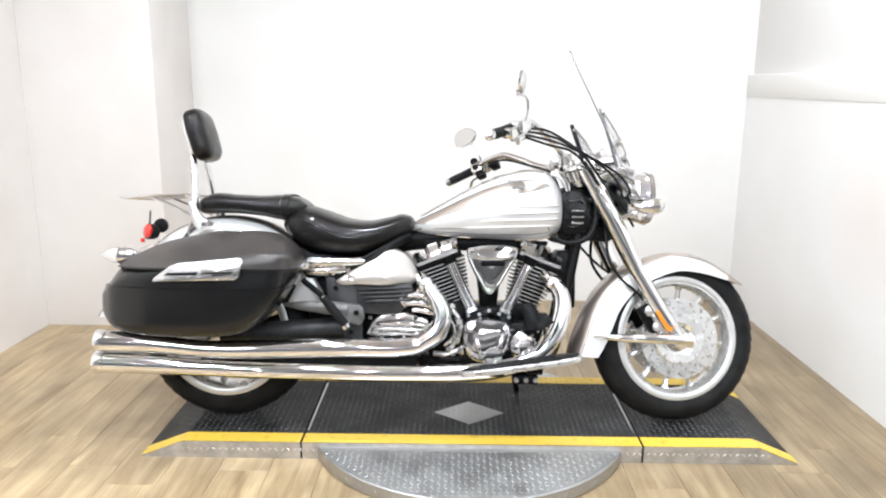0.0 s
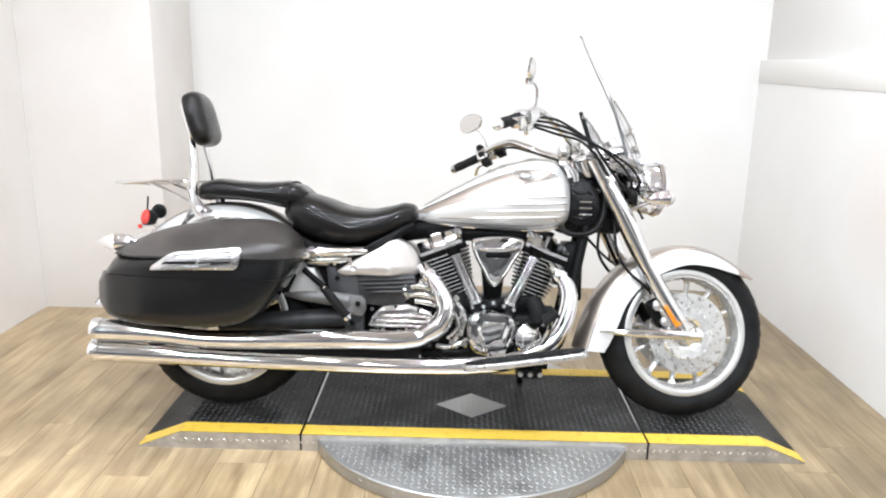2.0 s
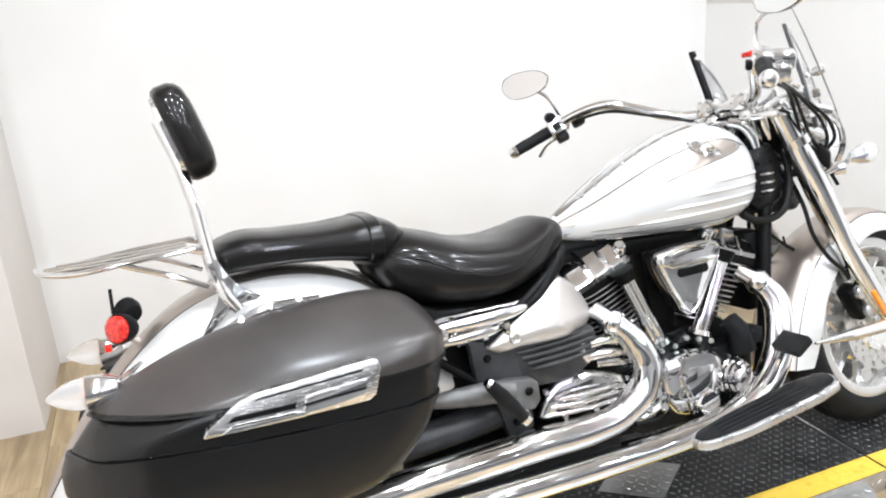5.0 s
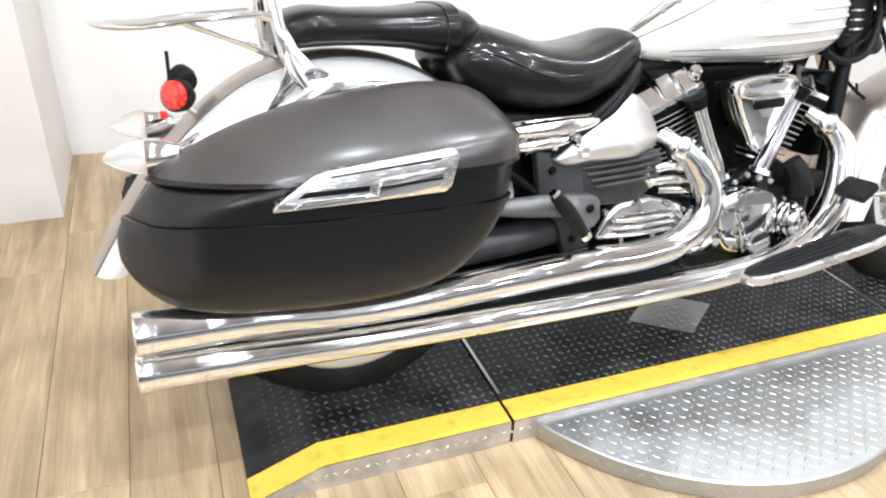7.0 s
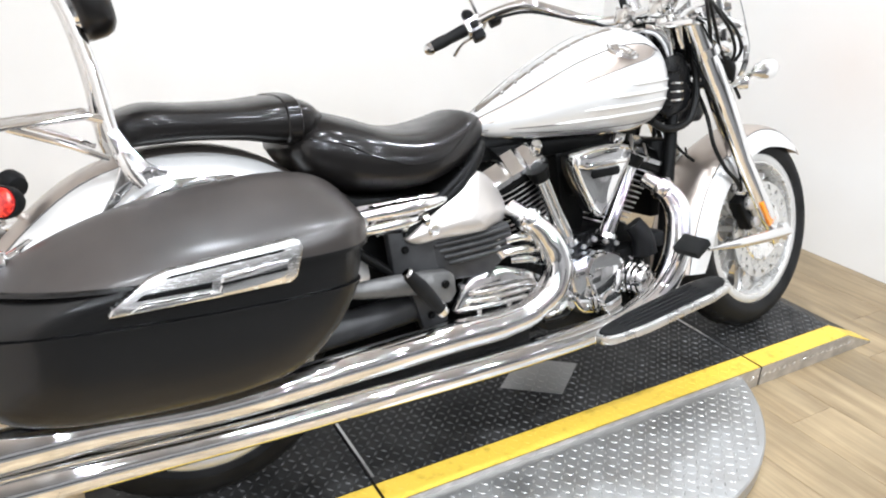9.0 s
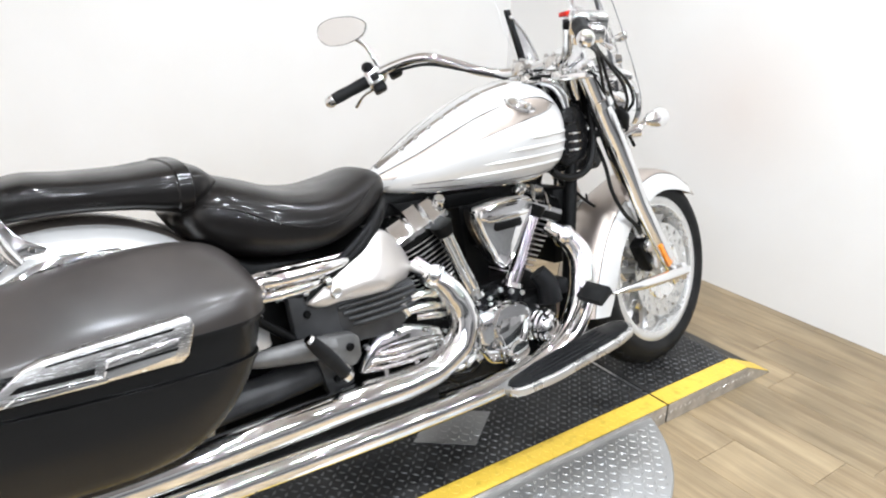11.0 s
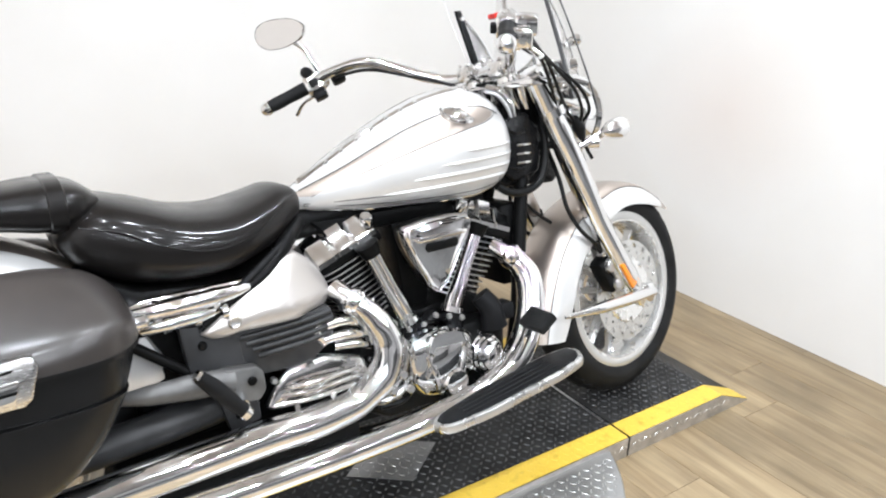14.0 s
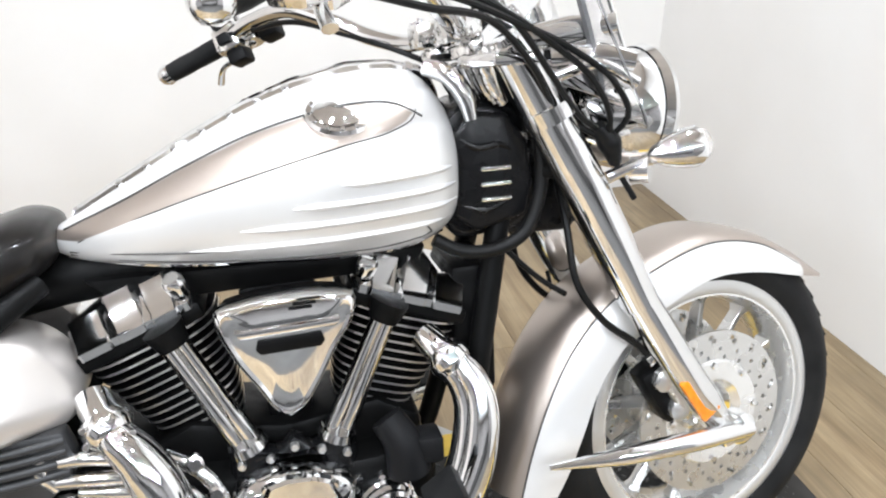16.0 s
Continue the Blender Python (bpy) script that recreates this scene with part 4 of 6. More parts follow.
handlebar = steered("handlebar", tube([(-0.006, -0.422, 1.020), (0.070, -0.355, 1.055)] + [bar_set(x, -y, z) for x, y, z in reversed(BAR[1:-2])] + [bar_set(*p) for p in BAR], 0.0145, n=90, sides=14), M_CHROME, None, "wide chrome handlebar")
for s in (-1, 1):
    a, b = (Vector((0.068, 0.433, 1.024)), Vector((-0.022, 0.488, 0.983))) if s > 0 else (Vector((0.070, -0.355, 1.055)), Vector((-0.011, -0.426, 1.018)))
    d = (b - a).normalized()
    grip = tube([tuple(a + d * k) for k in (0, 0.004, 0.05, 0.105, 0.112)], [0.019, 0.0185, 0.0175, 0.0185, 0.017], n=20, sides=18)
    steered("grip", grip, M_RUBBER, handlebar, "black rubber grip")
    steered("bar_end", lathe([(0, 0.018), (0.010, 0.020), (0.022, 0.015), (0.028, 0.005)], tuple(a + d * 0.112), tuple(d), 16), M_CHROME, handlebar)
    sw = box(-0.024, 0.024, -0.026, 0.026, -0.024, 0.024, 0.008)
    frame_m = Matrix.Translation(a - d * 0.026) @ Vector((0, s, 0)).rotation_difference(d).to_matrix().to_4x4()
    sw.transform(frame_m)
    steered("switch_housing", sw, M_NUB, handlebar, "chrome switch housing")
    btn = box(-0.035, -0.02, -0.012, 0.012, -0.014, 0.006, 0.003)
    btn.transform(frame_m)
    steered("switch", btn, M_PLASTIC, handlebar, "black switch")
    btn = box(-0.012, 0.010, -0.016, 0.016, 0.022, 0.034, 0.004)
    btn.transform(frame_m if s > 0 else Matrix.Translation((0.100, -0.300, 1.062)))
    steered("switch", btn, M_RED if s < 0 else M_PLASTIC, handlebar, "red stop switch" if s < 0 else "black switch")
    blk = box(-0.012, 0.03, -0.022, 0.016, -0.046, -0.018, 0.006)
    blk.transform(frame_m)
    steered("lever_bracket", blk, M_PLASTIC if s > 0 else M_NUB, handlebar)
    res = box(0.012, 0.062, -0.045, 0.012, -0.012, 0.028, 0.010)
    res.transform(frame_m)
    steered("reservoir", res, M_CHROME, handlebar, "chrome fluid reservoir")
    q = a - d * 0.03
    pod = box(0.004, 0.05, -0.09, -0.05, -0.024, 0.012, 0.008)
    pod.transform(frame_m)
    steered("lever_switch", pod, M_PLASTIC if s > 0 else M_NUB, handlebar, "black lever switch and clamp" if s > 0 else "chrome lever clamp")
    if s > 0:
        pod = lathe([(-0.016, 0.012), (-0.01, 0.016), (0.01, 0.016), (0.016, 0.011)], tuple(a - d * 0.02 + Vector((-0.012, 0, 0.034))), (0.3, s, 0.2), 14)
        steered("switch_pod", pod, M_PLASTIC, handlebar, "round black switch")
    lever = tube([tuple(q + Vector((0.035, 0, -0.006))), tuple(q + d * 0.03 + Vector((0.046, s * 0.008, -0.014))), tuple(q + d * 0.075 + Vector((0.042, s * 0.010, -0.022))), tuple(q + d * 0.105 + Vector((0.060, s * 0.030, -0.040)))], [0.009, 0.008, 0.0065, 0.008], n=20, sides=10, flat=0.7)
    steered("lever", lever, M_CHROME, handlebar, "chrome hand lever")
    stem_top = Vector((0.055, 0.450, 1.155)) if s > 0 else Vector((0.102, -0.372, 1.168))
    steered("mirror_stem", tube([tuple(q + Vector((0.02, 0, 0.02))), tuple(q.lerp(stem_top, 0.42) + Vector((0.022, -s * 0.012, 0))), tuple(q.lerp(stem_top, 0.78) + Vector((0.012, -s * 0.01, 0.006))), tuple(stem_top)] if s > 0 else [(0.130, -0.300, 1.075), (0.144, -0.283, 1.125), (0.144, -0.292, 1.160), (0.125, -0.335, 1.172), tuple(stem_top)], 0.006, sides=10), M_CHROME, handlebar, "chrome mirror stem")
    face = [(-1.20 * a_, 0.94 * b_) for a_, b_ in [(-0.072, 0.004), (-0.066, 0.030), (-0.045, 0.044), (0.0, 0.047), (0.045, 0.036), (0.068, 0.012), (0.060, -0.014), (0.03, -0.032), (-0.015, -0.040), (-0.052, -0.030)]]
    ring = closed_curve([(a_, 0, b_) for a_, b_ in face], 36)
    bm = loft([[Vector((sx, p[0] * k * s, p[2] * k)) for p in ring] for sx, k in ((0.0, 0.94), (-0.003, 1.0), (0.004, 1.0), (0.014, 0.86), (0.022, 0.55), (0.025, 0.12))])
    mm = Matrix.Translation(stem_top + Vector((-0.014, s * 0.03, 0.022))) @ Matrix.Rotation(radians(26 if s > 0 else -12), 4, "Z") @ Matrix.Rotation(radians(3 if s > 0 else 12), 4, "Y")
    bm.transform(mm)
    mirror = steered("mirror", bm, M_CHROME, None, "chrome teardrop mirror")
    bm = loft([[Vector((sx, p[0] * k * s, p[2] * k)) for p in ring] for sx, k in ((-0.0032, 0.965), (-0.0045, 0.95))])
    bm.transform(mm)
    steered("mirror_glass", bm, M_MIRROR, mirror, "mirror glass")

# cables and hoses
CABLES = [
    [(0.115, -0.325, 1.062), (0.20, -0.285, 1.070), (0.29, -0.225, 1.048), (0.375, -0.19, 1.000), (0.435, -0.165, 0.935), (0.485, -0.145, 0.880), (0.540, -0.130, 0.838), (0.556, -0.128, 0.800)],
    [(0.10, -0.335, 1.045), (0.17, -0.30, 1.040), (0.28, -0.235, 1.030), (0.37, -0.195, 1.004), (0.46, -0.175, 0.968), (0.535, -0.168, 0.915), (0.562, -0.155, 0.870), (0.545, -0.132, 0.838)],
    [(0.12, -0.32, 1.055), (0.22, -0.265, 1.055), (0.34, -0.205, 1.022), (0.43, -0.18, 0.975), (0.50, -0.17, 0.920), (0.530, -0.158, 0.872), (0.542, -0.134, 0.840)],
    [(0.13, -0.315, 1.035), (0.22, -0.27, 1.020), (0.33, -0.21, 1.005), (0.415, -0.16, 0.940), (0.455, -0.14, 0.885), (0.53, -0.128, 0.842)],
    [(0.12, 0.355, 1.045), (0.175, 0.288, 1.052), (0.25, 0.20, 1.022), (0.32, 0.115, 0.985), (0.42, 0.07, 0.93)],
    [(0.545, -0.130, 0.838), (0.560, -0.132, 0.79), (0.585, -0.135, 0.745)],
]
steered("cable_sleeve", tube([(0.525, -0.132, 0.858), (0.545, -0.130, 0.835), (0.557, -0.130, 0.80)], [0.012, 0.019, 0.009], n=12, sides=12), M_CABLE, handlebar, "black cable sleeve")
for path in CABLES:
    steered("cable", tube(path, 0.0048, n=44, sides=8), M_CABLE, handlebar, "black control cable")
for s in (-1, 1):
    steered("brake_hose", tube([(0.50, s * 0.05, 0.79), (0.495, s * 0.09, 0.70), (0.50, s * 0.105, 0.62), (0.545, s * 0.11, 0.55), (0.60, s * 0.108, 0.505), (0.64, s * 0.10, 0.468)], 0.006, n=36, sides=8), M_CABLE, bike, "black brake hose")

# ---- tank ----
TANK = [(-0.222, 0.030, 0.732, 0.772), (-0.20, 0.046, 0.724, 0.784), (-0.12, 0.092, 0.712, 0.829), (-0.03, 0.130, 0.706, 0.879), (0.06, 0.155, 0.700, 0.923), (0.15, 0.168, 0.696, 0.953), (0.23, 0.166, 0.697, 0.965), (0.295, 0.150, 0.706, 0.954), (0.332, 0.120, 0.730, 0.913), (0.346, 0.070, 0.772, 0.862)]
PIN_UP = [(-0.21, 0.771), (-0.12, 0.813), (-0.03, 0.857), (0.06, 0.895), (0.14, 0.917), (0.20, 0.926), (0.25, 0.922), (0.285, 0.903)]
PIN_LOW = [(-0.19, 0.757), (-0.05, 0.812), (0.08, 0.853), (0.18, 0.878), (0.24, 0.890), (0.272, 0.904)]


def tank_panel(co):
    low, up = (float(np.interp(co.x, *zip(*line))) for line in (PIN_LOW, PIN_UP))
    return min(co.z - low, up - co.z, (0.276 - co.x) * 0.6)


tank = fixed("fuel_tank", panel_layer(body(TANK, 72, 96, 2.15, 2.7), tank_panel), M_PEARL, None, "pearl white teardrop fuel tank")
TR = smooth_path(TANK, 200)


def tank_at(x, z, out=0.0):
    """The tank's side (-y) at a height."""
    w, a, b = (np.interp(x, TR[:, 0], TR[:, k]) for k in (1, 2, 3))
    u = (z - (a + b) / 2) / ((b - a) / 2)
    p = 2.15 if u >= 0 else 2.7
    return -(w * max(0.0, 1 - abs(u) ** p) ** (1 / p) + out)


def on_tank(pairs, out=0.0):
    return [(x, tank_at(x, z, out), z) for x, z in pairs]


for s in (-1, 1):
    for zz, x0, x1 in ((0.832, 0.165, 0.322), (0.807, 0.10, 0.330), (0.782, 0.03, 0.333), (0.757, -0.04, 0.326)):
        xs = np.linspace(x0, x1, 9)
        path = on_tank([(x, zz + 0.010 * (x - 0.33) / 0.3) for x in xs], 0.0)
        rib = tube(path, [0.0012] + [0.0062] * 6 + [0.0058, 0.002], n=34, sides=10, flat=0.8)
        fixed("tank_rib", rib if s < 0 else flip(rib), M_PEARL, tank, "raised speed line")
    path = on_tank([(-0.205, 0.737), (-0.10, 0.728), (0.05, 0.722), (0.16, 0.722), (0.25, 0.727), (0.292, 0.738), (0.28, 0.752), (0.2, 0.752), (0.05, 0.745), (-0.1, 0.742), (-0.205, 0.741)], 0.0004)
    pin = tube(path, 0.0015, n=60, sides=6)
    fixed("pinstripe", pin if s < 0 else flip(pin), M_PIN, tank, "dark pinstripe")
    path = on_tank(PIN_UP, 0.0004)
    pin = tube(path, 0.0019, n=60, sides=6)
    fixed("pinstripe", pin if s < 0 else flip(pin), M_PIN, tank, "dark pinstripe")
    path = on_tank(PIN_LOW + [(0.277, 0.912)], 0.0003)
    pin = tube(path, 0.0011, n=50, sides=6)
    fixed("pinstripe", pin if s < 0 else flip(pin), M_PIN, tank, "dark pinstripe")
    trim = tube(on_tank([(-0.21, 0.733), (-0.1, 0.716), (0.05, 0.706), (0.18, 0.703), (0.27, 0.709), (0.315, 0.73)], -0.004), 0.005, n=40, sides=8)
    fixed("tank_trim", trim if s < 0 else flip(trim), M_CHROME, tank, "chrome lower trim")
console = loft([[(x, -w, z - 0.006), (x, -w * 0.75, z + 0.006), (x, 0, z + 0.011), (x, w * 0.75, z + 0.006), (x, w, z - 0.006), (x, 0, z - 0.02)] for x, w, z in [(x, w, float(np.interp(x, TR[:, 0], TR[:, 3])) - 0.001) for x, w in ((-0.20, 0.010), (-0.12, 0.017), (-0.03, 0.024), (0.05, 0.031), (0.12, 0.036), (0.20, 0.040), (0.26, 0.036), (0.29, 0.022))]])
fixed("dash_console", console, M_CHROME, tank, "chrome dash console on the tank's crest")
for k in range(7):
    x = -0.13 + 0.04 * k
    fixed("console_stud", bolt((x, -0.02 - 0.003 * k, float(np.interp(x, TR[:, 0], TR[:, 3])) + 0.001), (0, -0.4, 1), 0.006, 0.006), M_CHROME, tank)
cap_at, cap_axis = (0.174, -0.120, 0.914), (0.05, -0.52, 1)
fixed("fuel_cap", lathe([(-0.012, 0.035), (0.003, 0.035), (0.005, 0.032), (0.006, 0.026), (0.0075, 0.024), (0.009, 0.014), (0.0093, 0.003)], cap_at, cap_axis, 28), M_CHROME, tank, "chrome fuel cap")
fixed("cap_rim", lathe([(-0.012, 0.042), (-0.003, 0.047), (0.002, 0.044), (0.002, 0.036)], cap_at, cap_axis, 28, cap=False), M_CHROME, tank, "chrome cap rim")
for k in range(12):
    a = 2 * math.pi * k / 12
    turn = Vector((0, 0, 1)).rotation_difference(Vector(cap_axis).normalized())
    fixed("cap_stud", bolt(tuple(Vector(cap_at) + turn @ Vector((0.040 * math.cos(a), 0.040 * math.sin(a), 0.0005))), cap_axis, 0.004, 0.004), M_CHROME, tank)

# ---- seats and backrest ----
SEAT = [(-0.715, 0.10, 0.735, 0.775), (-0.69, 0.135, 0.700, 0.806), (-0.64, 0.160, 0.664, 0.826), (-0.57, 0.180, 0.642, 0.810), (-0.48, 0.185, 0.634, 0.780), (-0.40, 0.172, 0.642, 0.771), (-0.32, 0.142, 0.668, 0.784), (-0.265, 0.112, 0.702, 0.796), (-0.235, 0.088, 0.722, 0.788), (-0.222, 0.05, 0.740, 0.770)]
seat = fixed("rider_seat", body(SEAT, 44, 56, 2.4, 3.2), M_SEAT, None, "black vinyl rider seat")
SR = smooth_path(SEAT, 160)


def seat_side(x, u):
    w, a, b = (np.interp(x, SR[:, 0], SR[:, k]) for k in (1, 2, 3))
    p = 2.4 if u >= 0 else 3.2
    return (x, -w * max(0, 1 - abs(u) ** p) ** (1 / p) - 0.0004, (a + b) / 2 + u * (b - a) / 2)


for s in (-1, 1):
    seam = tube([seat_side(x, u) for x, u in ((-0.68, 0.45), (-0.62, 0.30), (-0.55, 0.12), (-0.47, 0.0), (-0.38, 0.05), (-0.30, 0.35), (-0.25, 0.6))], 0.0024, n=50, sides=6)
    fixed("piping", seam if s < 0 else flip(seam), M_SEAT, seat, "raised black seam")
PILLION = [(-1.052, 0.07, 0.802, 0.834), (-1.035, 0.098, 0.790, 0.856), (-0.99, 0.118, 0.792, 0.871), (-0.90, 0.128, 0.792, 0.866), (-0.80, 0.132, 0.782, 0.863), (-0.71, 0.132, 0.768, 0.866), (-0.665, 0.12, 0.778, 0.856), (-0.632, 0.085, 0.800, 0.832)]
pillion = fixed("pillion_seat", body(PILLION, 40, 44, 2.9, 3.4), M_SEAT, None, "black vinyl pillion seat")
strap_rings = []
for x in (-0.722, -0.719, -0.693, -0.690):
    k = 0.0015 if x in (-0.722, -0.690) else 0.0045
    strap_rings.append(section_ring(x, 0.1325 + k, 0.768 - k, 0.866 + k, 40, 2.9, 3.4))
fixed("strap", loft(strap_rings, cap=False), M_SEAT, pillion, "black seat strap")

pad_outline = [(-0.098, -0.085), (-0.07, -0.10), (0.0, -0.103), (0.07, -0.10), (0.098, -0.085), (0.112, -0.02), (0.112, 0.04), (0.098, 0.082), (0.06, 0.10), (0.0, 0.104), (-0.06, 0.10), (-0.098, 0.082), (-0.112, 0.04), (-0.112, -0.02)]
ring = closed_curve([(a_, 0, b_) for a_, b_ in pad_outline], 44)
bm = loft([[Vector((sx, p[0] * k, p[2] * k)) for p in ring] for sx, k in ((-0.026, 0.86), (-0.022, 0.95), (-0.012, 1.0), (0.012, 1.0), (0.026, 0.95), (0.036, 0.84), (0.042, 0.6), (0.044, 0.25))])
bm.transform(Matrix.Translation((-1.060, 0.0, 1.095)) @ Matrix.Rotation(radians(-16), 4, "Y") @ Matrix.Diagonal((1, 1, 0.98, 1)))
backrest = fixed("backrest", bm, M_SEAT, None, "black vinyl backrest pad on a chrome bar")
bm = loft([[Vector((sx, p[0] * k, p[2] * k)) for p in ring] for sx, k in ((-0.034, 0.6), (-0.033, 0.82), (-0.026, 0.84))])
bm.transform(Matrix.Translation((-1.060, 0.0, 1.095)) @ Matrix.Rotation(radians(-16), 4, "Y"))
fixed("back_plate", bm, M_CHROME, backrest, "chrome back plate")
for s in (-1, 1):
    fixed("upright", tube([(-1.105, s * 0.05, 1.12), (-1.078, s * 0.062, 1.03), (-1.058, s * 0.090, 0.93), (-1.048, s * 0.122, 0.83), (-1.035, s * 0.145, 0.765), (-1.015, s * 0.15, 0.73)], [0.011, 0.011, 0.012, 0.013, 0.014, 0.014], n=40, sides=12, flat=1.5), M_CHROME, backrest, "chrome backrest upright")
    foot = prism([(-1.062, 0.832), (-1.040, 0.838), (-1.022, 0.800), (-0.998, 0.770), (-0.966, 0.752), (-0.972, 0.744), (-1.023, 0.740), (-1.058, 0.708), (-1.084, 0.688), (-1.092, 0.692), (-1.066, 0.730), (-1.050, 0.768), (-1.052, 0.800)], s * 0.150 - 0.006, s * 0.150 + 0.006, "y", 0.003)
    fixed("side_plate", foot, M_CHROME, backrest, "chrome side plate")
    for bx, bz in ((-1.062, 0.716), (-0.992, 0.752)):
        fixed("plate_bolt", bolt((bx, s * 0.155, bz), (0, s, 0), 0.007, 0.006), M_CHROME, backrest)

# luggage rack
rack = fixed("luggage_rack", tube([(-1.075, -0.115, 0.862), (-1.20, -0.118, 0.856), (-1.31, -0.098, 0.848), (-1.36, -0.055, 0.852), (-1.376, 0.0, 0.857), (-1.36, 0.055, 0.852), (-1.31, 0.098, 0.848), (-1.20, 0.118, 0.856), (-1.075, 0.115, 0.862)], 0.0085, n=70, sides=10, flat=0.7), M_CHROME, None, "chrome luggage rack")
for y in (-0.06, 0.0, 0.06):
    fixed("slat", tube([(-1.09, y, 0.860), (-1.25, y, 0.853), (-1.372 + abs(y) * 0.2, y, 0.852)], 0.006, sides=8, flat=0.6), M_CHROME, rack)
for s in (-1, 1):
    fixed("strut", tube([(-1.215, s * 0.115, 0.852), (-1.13, s * 0.13, 0.818), (-1.062, s * 0.138, 0.785)], 0.006, sides=8), M_CHROME, rack)
    fixed("stay", tube([(-1.085, s * 0.115, 0.862), (-1.05, s * 0.122, 0.85)], 0.008, sides=8), M_CHROME, rack)

# ---- rear mudguard and lamps ----
R_TOP = [(-1.448, 0.392), (-1.402, 0.467), (-1.322, 0.576), (-1.226, 0.674), (-1.118, 0.748), (-1.02, 0.779), (-0.90, 0.784), (-0.78, 0.755), (-0.68, 0.690), (-0.60, 0.60), (-0.55, 0.50)]
R_EDGE = [(-1.395, 0.388), (-1.30, 0.43), (-1.22, 0.50), (-1.14, 0.565), (-1.06, 0.61), (-0.98, 0.63), (-0.90, 0.63), (-0.82, 0.61), (-0.74, 0.57), (-0.66, 0.52), (-0.585, 0.455)]
R_HALF = [0.105, 0.122, 0.132, 0.136, 0.138, 0.140, 0.140, 0.138, 0.135, 0.13, 0.12]
fender = fixed("rear_fender", shell(R_TOP, R_EDGE, R_HALF, 33, 66, 2.7, crest=0.078), M_PEARL, None, "pearl white rear fender")
for s in (-1, 1):
    line = [(x, s * y, z) for x, y, z in shell_line(R_TOP, R_EDGE, R_HALF, 0.078, 2.7, 0, 6)]
    fixed("fender_line", tube(line, 0.0018, n=24, sides=6), M_PIN, fender, "dark pinstripe")
    rail = prism([(-1.086, 0.690), (-1.040, 0.708), (-1.000, 0.728), (-0.955, 0.738), (-0.852, 0.733), (-0.846, 0.722), (-0.93, 0.716), (-1.00, 0.704), (-1.06, 0.684)], min(s * 0.158, s * 0.176), max(s * 0.158, s * 0.176), "y", 0.004)
    fixed("bag_rail", rail, M_CHROME, fender, "chrome saddlebag rail")
    slot = prism([(-1.050, 0.700), (-0.985, 0.720), (-0.900, 0.727), (-0.905, 0.722), (-0.985, 0.711), (-1.045, 0.693)], min(s * 0.170, s * 0.178), max(s * 0.170, s * 0.178), "y", 0.001)
    fixed("rail_slot", slot, M_BLACK, fender, "dark slot in the rail")
    for bx, bz in ((-1.015, 0.712), (-0.955, 0.727), (-0.885, 0.7285)):
        fixed("rail_bolt", bolt((bx, s * 0.177, bz), (0, s, 0.3), 0.006, 0.006), M_CHROME, fender)
    # chrome bullet turn signal with a clear pointed lens
    base = (-1.285, s * 0.172, 0.632)
    sig = fixed("rear_turn_signal", lathe([(-0.035, 0.010), (-0.03, 0.022), (-0.01, 0.030), (0.02, 0.032), (0.026, 0.032)], base, (-1, 0, 0.02), 24), M_CHROME, None, "chrome rear turn signal with a clear pointed lens")
    fixed("lens", lathe([(0.026, 0.031), (0.045, 0.0295), (0.066, 0.023), (0.084, 0.013), (0.096, 0.004)], base, (-1, 0, 0.02), 24), M_LENS, sig, "clear pointed lens")
    fixed("bulb", lathe([(0.027, 0.024), (0.029, 0.024), (0.034, 0.012)], base, (-1, 0, 0.02), 14), M_AMBER, sig, "amber bulb")
    fixed("stalk", tube([(-1.262, s * 0.165, 0.632), (-1.235, s * 0.135, 0.640), (-1.215, s * 0.105, 0.645)], 0.011, sides=10), M_CHROME, sig)
# round red lamp facing out to the side
for s, at in ((-1, (-1.243, -0.065, 0.720)),):
    axis = Vector((-0.55, s * 0.80, 0.18)).normalized()
    cup = fixed("tail_lamp", lathe([(-0.035, 0.008), (-0.030, 0.022), (-0.016, 0.029), (0.004, 0.0315), (0.008, 0.0305)], at, tuple(axis), 28), M_PLASTIC, None, "round red tail lamp in a black cup")
    fixed("lamp_lens", lathe([(0.006, 0.028), (0.012, 0.027), (0.017, 0.020), (0.0195, 0.01), (0.020, 0.002)], at, tuple(axis), 28), M_RED, cup, "red lens")
    fixed("lamp_bracket", tube([at, (at[0] + 0.02, at[1] * 0.6, at[2] - 0.03), (at[0] + 0.05, at[1] * 0.35, at[2] - 0.055)], 0.008, sides=10), M_CHROME, cup)
fixed("lamp_twin", lathe([(-0.026, 0.008), (-0.022, 0.020), (-0.008, 0.027), (0.008, 0.028), (0.014, 0.018), (0.016, 0.004)], (-1.228, 0.012, 0.741), (-0.5, 0.8, 0.25), 22), M_PLASTIC, fender, "black back of the second lamp")
fixed("whip", tube([(-1.252, -0.045, 0.738), (-1.250, -0.04, 0.80)], 0.0035, sides=8), M_PLASTIC, fender, "short black whip")
fixed("red_marker", box(-1.278, -1.264, -0.070, -0.056, 0.678, 0.694, 0.003), M_RED, fender, "small red marker")

